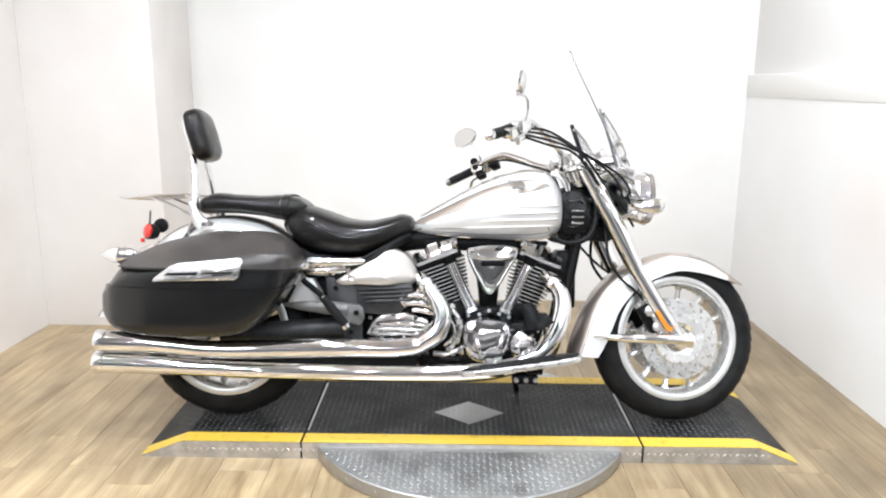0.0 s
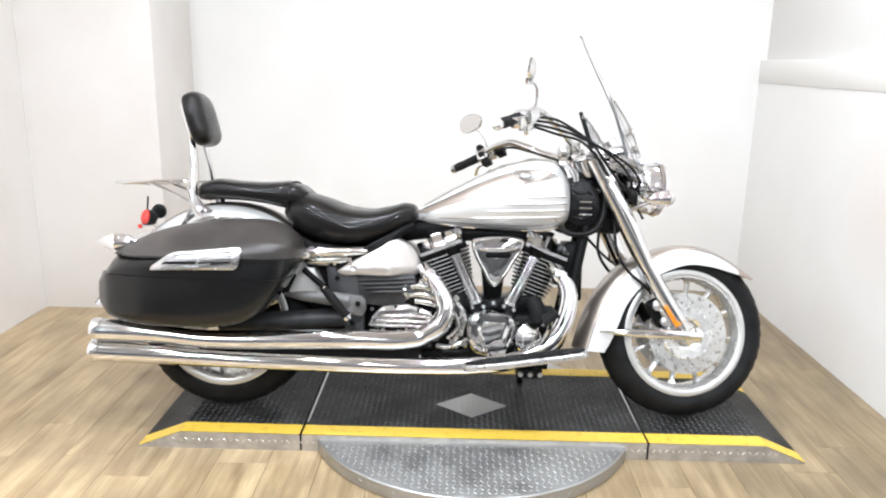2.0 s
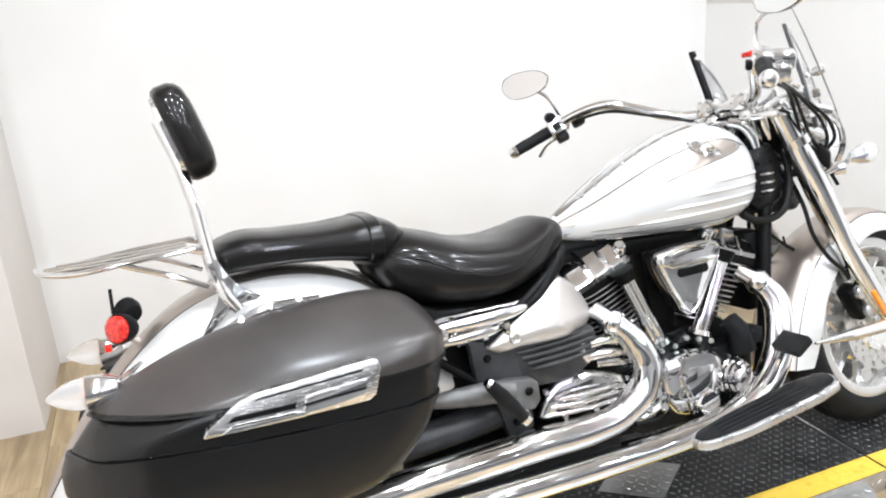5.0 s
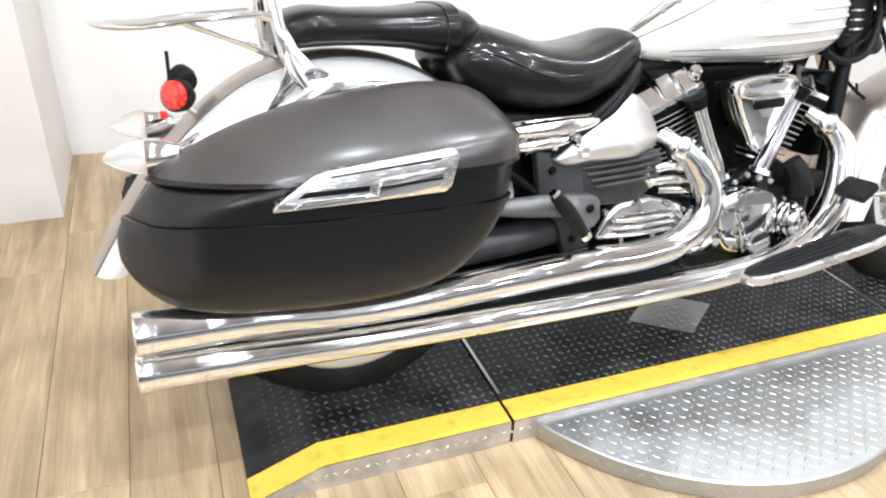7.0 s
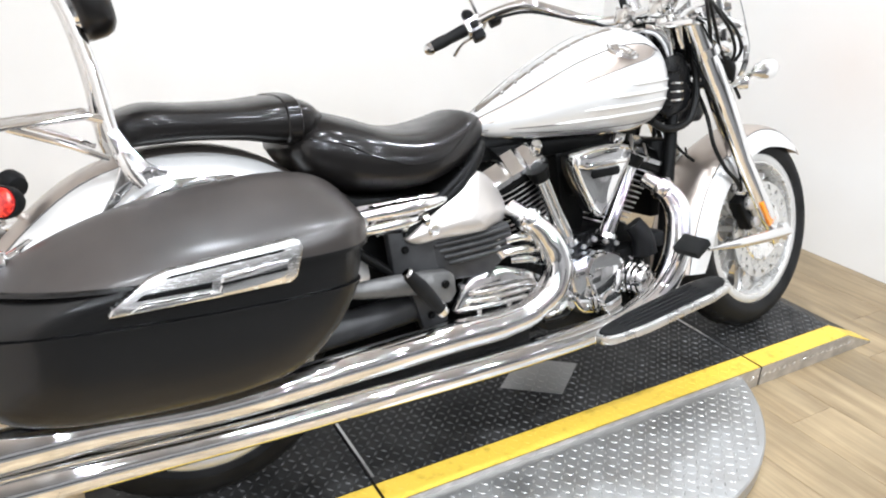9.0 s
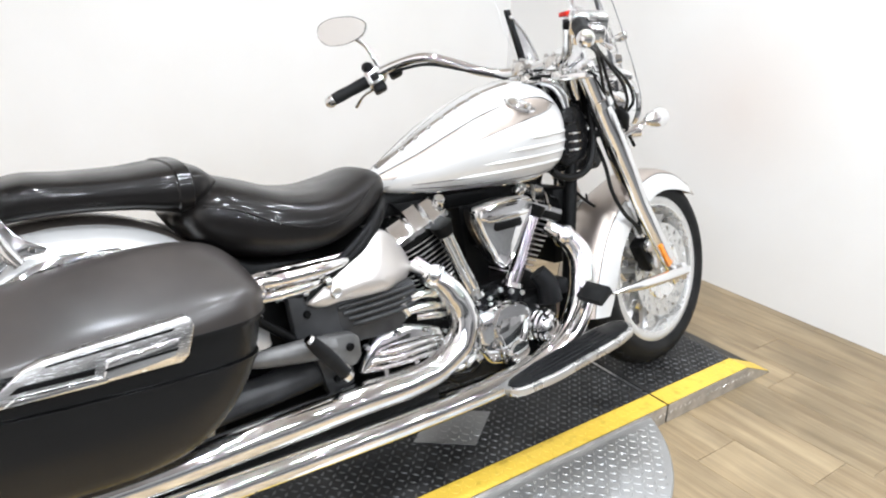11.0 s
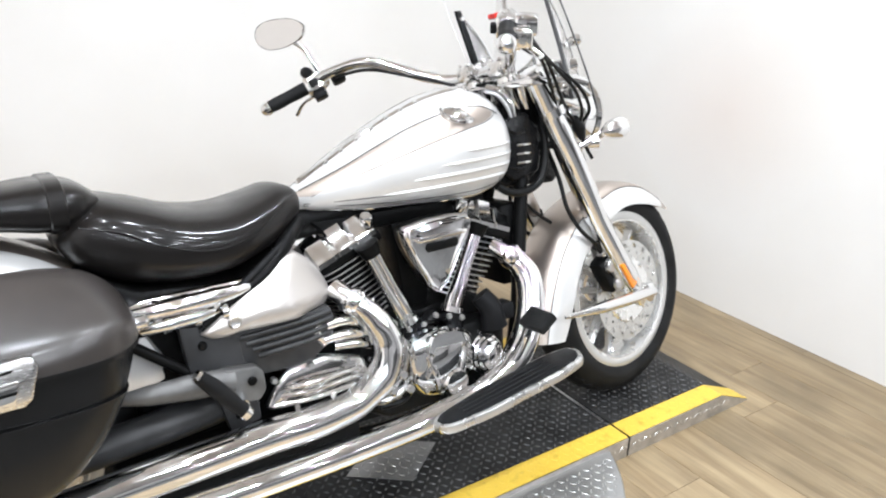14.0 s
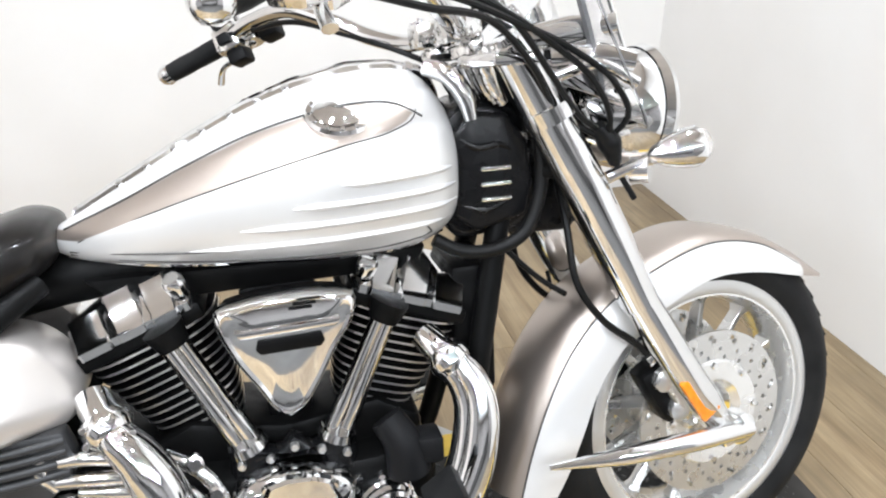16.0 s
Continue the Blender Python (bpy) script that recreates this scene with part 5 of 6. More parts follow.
# ---- saddlebags ----
BAG_X = [-1.382, -1.372, -1.345, -1.30, -1.22, -1.12, -1.00, -0.90, -0.80, -0.74, -0.692, -0.662, -0.643, -0.635, -0.631]
BAG_OUT = [0.168, 0.188, 0.222, 0.268, 0.308, 0.334, 0.352, 0.362, 0.366, 0.362, 0.346, 0.318, 0.282, 0.245, 0.215]
BAG_LOW = [0.446, 0.424, 0.393, 0.368, 0.353, 0.348, 0.347, 0.352, 0.378, 0.424, 0.482, 0.530, 0.562, 0.578, 0.588]
BAG_TOP = [0.492, 0.514, 0.550, 0.600, 0.645, 0.684, 0.711, 0.722, 0.725, 0.719, 0.703, 0.680, 0.655, 0.634, 0.618]
BAG_IN = 0.150
# one cross-section, from the inner lower edge round the outer face to the inner upper edge: share of the width, share of the height
BAG_SECTION = [(0.0, 0.05), (0.10, 0.0), (0.45, -0.004), (0.74, 0.004), (0.88, 0.035), (0.955, 0.10), (0.985, 0.22), (1.0, 0.42), (1.0, 0.60), (1.0, 0.675), (0.985, 0.715), (0.93, 0.752), (0.76, 0.83), (0.44, 0.945), (0.18, 1.0), (0.05, 0.99), (0.0, 0.94)]


def bag_at(x, rows):
    return float(np.interp(x, BAG_X, rows))


def bag_mesh(out=0.0, ends=0.0):
    """The case, lofted along its length: out and ends are what it stands proud of the plain form."""
    R = smooth_path(list(zip(BAG_X, BAG_OUT, BAG_LOW, BAG_TOP)), 54)
    rings = []
    for x, wide, low, top in R:
        section = [(0, BAG_IN + u * (wide + out - BAG_IN), low + v * (top + out * 0.8 - low)) for u, v in BAG_SECTION]
        x = -1.0 + (x + 1.0) * (1 + ends)
        rings.append([(x, -p[1], p[2]) for p in closed_curve(section, 64)])
    return loft(rings)


def cut(bm, z, above):
    bmesh.ops.bisect_plane(bm, geom=bm.verts[:] + bm.edges[:] + bm.faces[:], plane_co=(-0.95, 0, z), plane_no=(0.0, 0, 1), clear_inner=above, clear_outer=not above)
    open_edges = [e for e in bm.edges if e.is_boundary]
    bmesh.ops.holes_fill(bm, edges=open_edges)
    return bm


def on_bag(points, deep, proud, bevel):
    """A slab on the case's outer face, which draws in towards the rear."""
    bm = prism(points, -proud, deep, "y", bevel)
    for v in bm.verts:
        v.co.y -= bag_at(v.co.x, BAG_OUT) + 0.004
    return bm


for s in (-1, 1):
    own = (lambda bm: bm) if s < 0 else flip
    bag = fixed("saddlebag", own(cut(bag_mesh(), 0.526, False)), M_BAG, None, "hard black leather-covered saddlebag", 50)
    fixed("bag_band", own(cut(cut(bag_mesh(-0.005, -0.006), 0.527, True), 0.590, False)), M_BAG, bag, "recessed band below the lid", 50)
    fixed("lid", own(cut(bag_mesh(0.005, 0.014), 0.592, True)), M_LID, bag, "black leather lid, coloured browner for the ceiling's sheen", 50)
    for out, ends, zc, half in ((0.007, 0.017, 0.5955, 0.0035), (0.003, 0.004, 0.5225, 0.0035)):
        lip = cut(cut(bag_mesh(out, ends), zc - half, True), zc + half, False)
        fixed("lip", own(lip), M_BAG, bag, "raised lip", 50)
    # the latch: a slanted chrome plate with a dark recess at its rear and a raised block ahead of it
    fixed("latch_plate", own(on_bag([(-1.124, 0.551), (-1.116, 0.566), (-1.055, 0.608), (-1.025, 0.618), (-0.812, 0.639), (-0.800, 0.634), (-0.796, 0.620), (-0.812, 0.570), (-0.824, 0.561), (-1.00, 0.556)], 0.02, 0.010, 0.004)), M_NICKEL, bag, "brushed chrome latch plate")
    fixed("recess", own(on_bag([(-1.080, 0.573), (-1.066, 0.583), (-0.957, 0.587), (-0.960, 0.577)], 0.0, 0.0115, 0.001)), M_BLACK, bag, "black latch recess")
    fixed("latch_line", own(on_bag([(-1.03, 0.604), (-1.02, 0.6085), (-0.83, 0.6235), (-0.834, 0.619)], 0.0, 0.0112, 0.0008)), M_BLACK, bag, "dark line")
    fixed("latch_bar", own(on_bag([(-1.092, 0.556), (-0.945, 0.560), (-0.94, 0.570), (-1.07, 0.568)], 0.0, 0.018, 0.003)), M_CHROME, bag, "chrome latch bar")
    fixed("latch_block", own(on_bag([(-0.952, 0.562), (-0.940, 0.596), (-0.824, 0.606), (-0.836, 0.567)], 0.0, 0.017, 0.004)), M_CHROME, bag, "chrome latch block")
    fixed("latch_rib", own(on_bag([(-0.945, 0.580), (-0.942, 0.585), (-0.830, 0.592), (-0.832, 0.587)], 0.0, 0.0185, 0.0008)), M_BLACK, bag, "dark groove")
    fixed("bag_knob", own(lathe([(0, 0.014), (0.02, 0.014), (0.025, 0.009)], (-0.625, -0.20, 0.60), (1, -0.1, 0.1), 14)), M_CHROME, bag, "chrome knob")

# ---- exhaust ----
UP = [(-1.368, -0.222, 0.322), (-1.20, -0.222, 0.318), (-0.98, -0.220, 0.298), (-0.65, -0.215, 0.303), (-0.42, -0.212, 0.308), (-0.27, -0.210, 0.309), (-0.192, -0.208, 0.322), (-0.134, -0.205, 0.364), (-0.113, -0.200, 0.426), (-0.134, -0.190, 0.488), (-0.174, -0.168, 0.540), (-0.192, -0.13, 0.564)]
UP = [(x, y, z - 0.005) for x, y, z in UP]
UR = [0.042, 0.041, 0.033, 0.034, 0.036, 0.037, 0.038, 0.038, 0.037, 0.034, 0.029, 0.024]
LO = [(-1.375, -0.226, 0.245), (-1.2, -0.226, 0.240), (-0.98, -0.226, 0.230), (-0.6, -0.222, 0.220), (-0.2, -0.218, 0.216), (-0.02, -0.214, 0.220), (0.12, -0.208, 0.236), (0.22, -0.200, 0.275), (0.285, -0.19, 0.335), (0.322, -0.175, 0.42), (0.328, -0.155, 0.495), (0.302, -0.13, 0.545), (0.275, -0.095, 0.572)]
LO = [(x, y, z - 0.004) for x, y, z in LO]
LR = [0.037, 0.036, 0.032, 0.031, 0.031, 0.031, 0.031, 0.031, 0.031, 0.031, 0.030, 0.027, 0.022]
for name, path, rs in (("upper_exhaust", UP, UR), ("lower_exhaust", LO, LR)):
    pipe = fixed(name, tube(path, rs, n=90, sides=26), M_CHROME, None, "long chrome exhaust pipe")
    x, y, z = path[0]
    fixed("tip", lathe([(-0.03, rs[0] + 0.0005), (0.004, rs[0] + 0.003), (0.008, rs[0] + 0.001), (0.006, rs[0] - 0.006), (-0.03, rs[0] - 0.008)], (x, y, z), (-1, 0, 0), 28, cap=False), M_CHROME, pipe)
    fixed("bore", lathe([(-0.002, rs[0] - 0.001), (0.0025, rs[0] - 0.002)], (x, y, z), (-1, 0, 0), 28), M_BLACK, pipe, "dark open end")
heat = tube([tuple(Vector(p) + Vector((0.004, -0.008, 0.002))) for p in UP[6:]], [0.030, 0.037, 0.036, 0.033, 0.026, 0.006], n=40, sides=20)
fixed("heat_shield", heat, M_CHROME, bpy.data.objects["upper_exhaust"], "chrome heat shield")
fixed("heat_shield", tube([tuple(Vector(p) + Vector((0.012, -0.012, 0.004))) for p in LO[6:]], [0.020, 0.03, 0.031, 0.030, 0.028, 0.022, 0.005], n=40, sides=20), M_CHROME, bpy.data.objects["lower_exhaust"], "chrome heat shield")
fixed("clamp", tube([(-0.161, -0.176, 0.522), (-0.167, -0.173, 0.530), (-0.175, -0.168, 0.540), (-0.179, -0.164, 0.546)], [0.030, 0.035, 0.035, 0.029], sides=20), M_CHROME, bpy.data.objects["upper_exhaust"])
fixed("clamp", tube([(0.316, -0.142, 0.524), (0.312, -0.138, 0.530), (0.300, -0.128, 0.547), (0.296, -0.124, 0.552)], [0.028, 0.033, 0.033, 0.027], sides=20), M_CHROME, bpy.data.objects["lower_exhaust"])
fixed("bridge", box(-1.0, -0.2, -0.214, -0.200, 0.24, 0.30, 0.006), M_BLACK, bpy.data.objects["lower_exhaust"], "black bracket between the pipes")

for k in range(5):
    a = 2 * math.pi * k / 5
    fixed("clamp_bolt", bolt((-0.169 + 0.033 * math.cos(a), -0.194, 0.533 + 0.02 * math.sin(a)), (0.3, -1, 0.4), 0.005, 0.008), M_CHROME, bpy.data.objects["upper_exhaust"])

# ---- engine ----
engine = fixed("engine", prism([(-0.16, 0.25), (-0.17, 0.38), (-0.08, 0.40), (0.06, 0.39), (0.20, 0.395), (0.28, 0.385), (0.28, 0.27), (0.20, 0.205), (-0.08, 0.205)], -0.135, 0.135, "y", 0.02), M_BLACK, None, "black and chrome air-cooled V-twin engine")
fixed("crankcase_top", prism([(-0.16, 0.36), (-0.15, 0.43), (-0.08, 0.465), (0.06, 0.44), (0.20, 0.46), (0.27, 0.42), (0.27, 0.36)], -0.078, 0.078, "y", 0.012), M_BLACK, engine, "black upper crankcase")


def cylinder(lean, base, length, label):
    """A finned barrel along its own z, standing at base, leaned in the x-z plane."""
    m = Matrix.Translation(base) @ Matrix.Rotation(radians(lean), 4, "Y")
    barrel = fixed("cylinder", lathe([(0, 0.055), (length, 0.072)], (0, 0, 0), (0, 0, 1), 28), M_BLACK, None, label)
    barrel.data.transform(m)
    ring = [(0.100 * math.copysign(abs(math.cos(a)) ** 0.6, math.cos(a)), 0.090 * math.copysign(abs(math.sin(a)) ** 0.6, math.sin(a))) for a in np.linspace(0, 2 * math.pi, 32, endpoint=False)]
    bm = prism(ring, -0.0022, 0.0022, "z")
    for f in bm.faces:
        f.material_index = 1 if len(f.verts) == 4 else 0
    fin = bpy.data.meshes.new("fin")
    bmesh.ops.recalc_face_normals(bm, faces=bm.faces[:])
    bm.to_mesh(fin)
    bm.free()
    fin.materials.append(M_BLACK)
    fin.materials.append(M_FIN)
    n = 13
    for k in range(n):
        h = 0.012 + (length - 0.02) * k / (n - 1)
        ob = new("fin", fin)
        ob.parent = barrel
        u = k / (n - 1)
        ob.matrix_local = m @ Matrix.Translation((0, 0, h)) @ Matrix.Diagonal((0.56 + 0.46 * u ** 0.8, 0.66 + 0.32 * u, 0.85, 1))
    return m


rear_m = cylinder(-21, (-0.052, 0.0, 0.422), 0.20, "black finned rear cylinder")
front_m = cylinder(20, (0.186, 0.0, 0.415), 0.20, "black finned front cylinder")


def slanted(section, lo, hi, m):
    """A bevelled block whose y-z section runs along x, set on a cylinder."""
    bm = loft([[(x, y * k, 0.217 + (z - 0.217) * k) for y, z in section] for x, k in ((lo, 0.90), (lo + 0.006, 1.0), (hi - 0.006, 1.0), (hi, 0.90))])
    bm.transform(m)
    return bm


def rocker_box(m, s):
    """A chrome rocker cover of several stepped blocks on the cylinder's end."""
    head = box(-0.094, 0.094, -0.088, 0.088, 0.196, 0.222, 0.006)
    head.transform(m)
    base = fixed("cylinder_head", head, M_BLACK, None, "black cylinder head")
    section = lambda h, w: [(-w, 0.217), (-w, 0.229), (-w + 0.010, 0.236), (-w + 0.034, h), (w - 0.034, h), (w - 0.010, 0.236), (w, 0.229), (w, 0.217)]
    fixed("rocker_cover", slanted(section(0.258, 0.091), -0.088, 0.088, m), M_CHROME, base, "chrome rocker cover")
    for x0, x1, h, w in ((-0.086, -0.030, 0.268, 0.096), (-0.027, 0.022, 0.280, 0.094), (0.025, 0.070, 0.274, 0.096)):
        lo, hi = (x0, x1) if s < 0 else (-x1, -x0)
        fixed("rocker_rib", slanted(section(h, w), lo, hi, m), M_CHROME, base)
    cap = lathe([(0, 0.016), (0.022, 0.016), (0.027, 0.012)], (-s * 0.078, -0.072, 0.244), (0, -0.5, 1), 18)
    cap.transform(m)
    fixed("rocker_cap", cap, M_CHROME, base)
    return base


rocker_box(rear_m, -1)
rocker_box(front_m, 1)
for a, b, dxy in (((-0.084, 0.620), (0.000, 0.432), 0.022), ((0.218, 0.616), (0.130, 0.428), 0.022)):
    for k in (-0.5, 0.5):
        p0, p1 = Vector((a[0] + k * dxy * 0.9, -0.110, a[1] + k * 0.006)), Vector((b[0] + k * dxy * 0.9, -0.108, b[1]))
        d = p1 - p0
        fixed("pushrod_tube", tube([tuple(p0), tuple(p0 + d * 0.4), tuple(p0 + d * 0.72), tuple(p0 + d * 0.74), tuple(p1)], [0.0115, 0.0115, 0.0115, 0.0145, 0.0145], n=20, sides=14), M_CHROME, engine, "chrome pushrod tube")
    p0, p1 = Vector((a[0], -0.108, a[1])), Vector((b[0], -0.108, b[1]))
    fixed("rod_sleeve", tube([tuple(p0 + (p0 - p1) * 0.10), tuple(p0 - (p0 - p1) * 0.02), tuple(p0 - (p0 - p1) * 0.05)], [0.030, 0.027, 0.023], sides=16), M_BLACK, engine, "black rod sleeve")
    fixed("lifter_block", tube([(b[0], -0.104, b[1] - 0.055), (b[0], -0.108, b[1] + 0.004)], [0.034, 0.027], sides=18), M_GLOSS, engine, "black lifter block")
    fixed("rod_gasket", tube([(b[0], -0.108, b[1] - 0.002), (b[0] + (a[0] - b[0]) * 0.05, -0.108, b[1] + 0.010)], [0.031, 0.028], sides=18), M_CHROME, engine)

fixed("lifter_bridge", prism([(-0.02, 0.405), (0.0, 0.440), (0.045, 0.425), (0.066, 0.452), (0.09, 0.425), (0.13, 0.440), (0.15, 0.402), (0.066, 0.418)], -0.134, -0.10, "y", 0.006), M_GLOSS, engine, "black lifter bridge")
for bx, bz in ((-0.012, 0.418), (0.03, 0.422), (0.105, 0.424), (0.142, 0.412), (0.066, 0.436)):
    fixed("bridge_bolt", bolt((bx, -0.133, bz), (0, -1, 0), 0.007, 0.009), M_ALU, engine)
fixed("valley", prism([(0.035, 0.44), (0.01, 0.66), (0.125, 0.665), (0.10, 0.44)], -0.05, 0.05, "y", 0.008), M_BLACK, engine, "black intake valley between the cylinders")
# air cleaner cover between the barrels
AIR = [(-0.020, 0.664), (0.015, 0.676), (0.075, 0.682), (0.135, 0.680), (0.172, 0.668), (0.171, 0.648), (0.142, 0.598), (0.108, 0.538), (0.086, 0.508), (0.066, 0.496), (0.048, 0.508), (0.028, 0.543), (-0.004, 0.600), (-0.020, 0.650)]
air_ring = [(p[0], p[2]) for p in closed_curve([(a_, 0, b_) for a_, b_ in AIR], 56)]
air = fixed("air_cleaner", domed(air_ring, -0.128, ((0.03, 0.9), (0, 0.96)), (0.075, 0.62)), M_BLACK, None, "black air cleaner housing")
fixed("air_cover", domed(air_ring, -0.13, ((0.0, 0.97), (-0.01, 1.0), (-0.022, 1.0), (-0.032, 0.96), (-0.036, 0.90), (-0.033, 0.84), (-0.037, 0.6), (-0.039, 0.2)), (0.075, 0.62)), M_CHROME, air, "chrome shield-shaped air cleaner cover")
fixed("air_slot", prism([(0.030, 0.612), (0.036, 0.604), (0.118, 0.606), (0.124, 0.614), (0.120, 0.628), (0.034, 0.626)], -0.1715, -0.160, "y", 0.002), M_BLACK, air, "dark slot in the cover")
fixed("air_bridge", prism([(0.012, 0.630), (0.142, 0.634), (0.148, 0.646), (0.004, 0.642)], -0.175, -0.160, "y", 0.004), M_CHROME, air, "chrome cross bar")
emblem = bmesh.new()
for k in range(3):
    own = box(-0.016, 0.016, -0.172, -0.168, 0.664 + 0.006 * k, 0.667 + 0.006 * k, 0.001)
    own.transform(Matrix.Translation((0.095 + 0.006 * k, 0, 0)))
    merge(emblem, own)
fixed("emblem", emblem, M_BLACK, air, "small dark emblem bars")
fixed("intake", tube([(0.06, 0, 0.56), (0.085, -0.12, 0.60)], 0.035, sides=16), M_BLACK, engine)

# chrome cam cover, oil filter cover and primary pieces
CAM = [(-0.022, 0.388), (0.01, 0.402), (0.05, 0.410), (0.10, 0.400), (0.146, 0.376), (0.142, 0.33), (0.124, 0.268), (0.09, 0.246), (0.046, 0.240), (0.0, 0.252), (-0.026, 0.29), (-0.032, 0.34)]
cam_ring = [(p[0], p[2]) for p in closed_curve([(a_, 0, b_) for a_, b_ in CAM], 48)]
cam = fixed("cam_cover", domed(cam_ring, -0.135, ((0, 1.04), (-0.015, 1.02), (-0.03, 0.97), (-0.038, 0.86), (-0.040, 0.6), (-0.041, 0.2)), (0.06, 0.325)), M_CHROME, None, "chrome cam cover")
fixed("cam_face", prism([(0.0, 0.30), (0.03, 0.375), (0.11, 0.37), (0.09, 0.31), (0.07, 0.27)], -0.186, -0.172, "y", 0.005), M_CHROME, cam)
fixed("cam_cap", domed([(0.004, 0.366), (0.022, 0.402), (0.05, 0.409), (0.09, 0.406), (0.112, 0.396), (0.126, 0.362), (0.10, 0.346), (0.03, 0.346)], -0.165, ((0, 1.0), (-0.012, 1.0), (-0.018, 0.9), (-0.019, 0.3)), (0.066, 0.378)), M_CHROME, cam, "chrome cap", 25)
for x0, x1 in ((0.014, 0.036), (0.116, 0.096)):
    fixed("cam_ridge", tube([(x0, -0.172, 0.352), ((x0 + x1) / 2, -0.180, 0.31), (x1, -0.174, 0.262)], [0.009, 0.011, 0.007], n=12, sides=10), M_CHROME, cam)
fixed("cam_boss", lathe([(0, 0.034), (0.012, 0.036), (0.020, 0.030), (0.022, 0.016)], (0.082, -0.172, 0.272), (0, -1, 0), 24), M_CHROME, cam)
for k in range(10):
    a = 2 * math.pi * k / 10 + 0.2
    fixed("cover_bolt", bolt((0.06 + 0.083 * math.cos(a), -0.165, 0.325 + 0.078 * math.sin(a)), (0, -1, 0), 0.0075, 0.010), M_CHROME, cam)
filt = fixed("oil_filter", lathe([(0, 0.050), (0.03, 0.051), (0.034, 0.047), (0.042, 0.048), (0.046, 0.043), (0.054, 0.043), (0.058, 0.037), (0.064, 0.036), (0.068, 0.028), (0.074, 0.025), (0.077, 0.012)], (0.190, -0.12, 0.306), (0.15, -1, 0.05), 30), M_CHROME, None, "chrome ribbed oil filter cover")
for k in range(8):
    a = 2 * math.pi * k / 8
    fixed("filter_bolt", bolt((0.190 + 0.056 * math.cos(a), -0.135, 0.306 + 0.056 * math.sin(a)), (0, -1, 0), 0.006, 0.010), M_CHROME, filt)
fixed("breather", tube([(0.205, -0.13, 0.455), (0.225, -0.145, 0.42), (0.232, -0.150, 0.37)], [0.026, 0.030, 0.034], sides=18), M_PLASTIC, engine, "black breather housing")
fixed("sensor", box(0.245, 0.285, -0.17, -0.12, 0.385, 0.43, 0.008), M_PLASTIC, engine, "black sensor block")
fixed("sump", prism([(-0.2, 0.215), (-0.2, 0.25), (0.26, 0.25), (0.27, 0.225), (0.2, 0.205)], -0.12, 0.12, "y", 0.01), M_BLACK, engine, "black sump")
# hoses and fittings between the rear exhaust bend and the cam cover
for path, r, mat in (([(-0.115, -0.13, 0.452), (-0.066, -0.152, 0.430), (-0.042, -0.160, 0.385), (-0.050, -0.160, 0.340), (-0.082, -0.150, 0.290)], 0.011, M_CHROME),
                     ([(-0.105, -0.14, 0.415), (-0.074, -0.158, 0.395), (-0.064, -0.162, 0.350), (-0.100, -0.158, 0.305)], 0.008, M_CHROME),
                     ([(-0.03, -0.14, 0.30), (-0.058, -0.160, 0.285), (-0.10, -0.160, 0.272), (-0.14, -0.15, 0.275)], 0.009, M_ALU),
                     ([(-0.02, -0.14, 0.262), (-0.06, -0.158, 0.256), (-0.12, -0.158, 0.258)], 0.007, M_CABLE)):
    fixed("oil_pipe", tube(path, r, n=26, sides=12), mat, engine, "bent oil pipe")
for x, z in ((-0.072, 0.452), (-0.050, 0.398), (-0.056, 0.322), (-0.086, 0.290), (-0.040, 0.282)):
    fixed("pipe_union", lathe([(0, 0.013), (0.012, 0.013), (0.016, 0.009)], (x, -0.158, z), (0.1, -1, 0.2), 8), M_CHROME, engine)
# bolts and fittings on the crankcase
rngb = random.Random(8)
for k in range(26):
    x, z = rngb.uniform(-0.15, 0.27), rngb.uniform(0.25, 0.38)
    if -0.03 < x < 0.15 and z < 0.40:
        continue
    fixed("case_bolt", bolt((x, -0.134, z), (0, -1, 0), rngb.uniform(0.006, 0.009), 0.01), M_CHROME if k % 2 else M_ALU, engine)

# gearbox cover with ribs
gear = fixed("gearbox_cover", prism([(-0.395, 0.345), (-0.372, 0.395), (-0.335, 0.425), (-0.25, 0.432), (-0.16, 0.405), (-0.14, 0.36), (-0.16, 0.338), (-0.36, 0.334)], -0.185, -0.10, "y", 0.012, 3), M_CHROME, None, "chrome ribbed gearbox cover")
for k in range(3):
    z = 0.350 + 0.018 * k
    fixed("gear_rib", tube([(-0.375 + 0.012 * k, -0.178, z), (-0.34, -0.192, z + 0.002), (-0.20, -0.192, z + 0.001), (-0.155 - 0.006 * k, -0.178, z - 0.003)], 0.0065, n=20, sides=10), M_CHROME, gear)
for k in range(6):
    fixed("gear_bolt", bolt((-0.375 + 0.042 * k, -0.187, 0.342 if k % 2 else 0.424 - 0.006 * abs(k - 2)), (0, -1, 0), 0.008, 0.012), M_CHROME, gear)
fixed("gearbox", prism([(-0.42, 0.30), (-0.42, 0.44), (-0.3, 0.47), (-0.13, 0.44), (-0.13, 0.28)], -0.12, 0.12, "y", 0.015), M_BLACK, engine, "black gearbox")
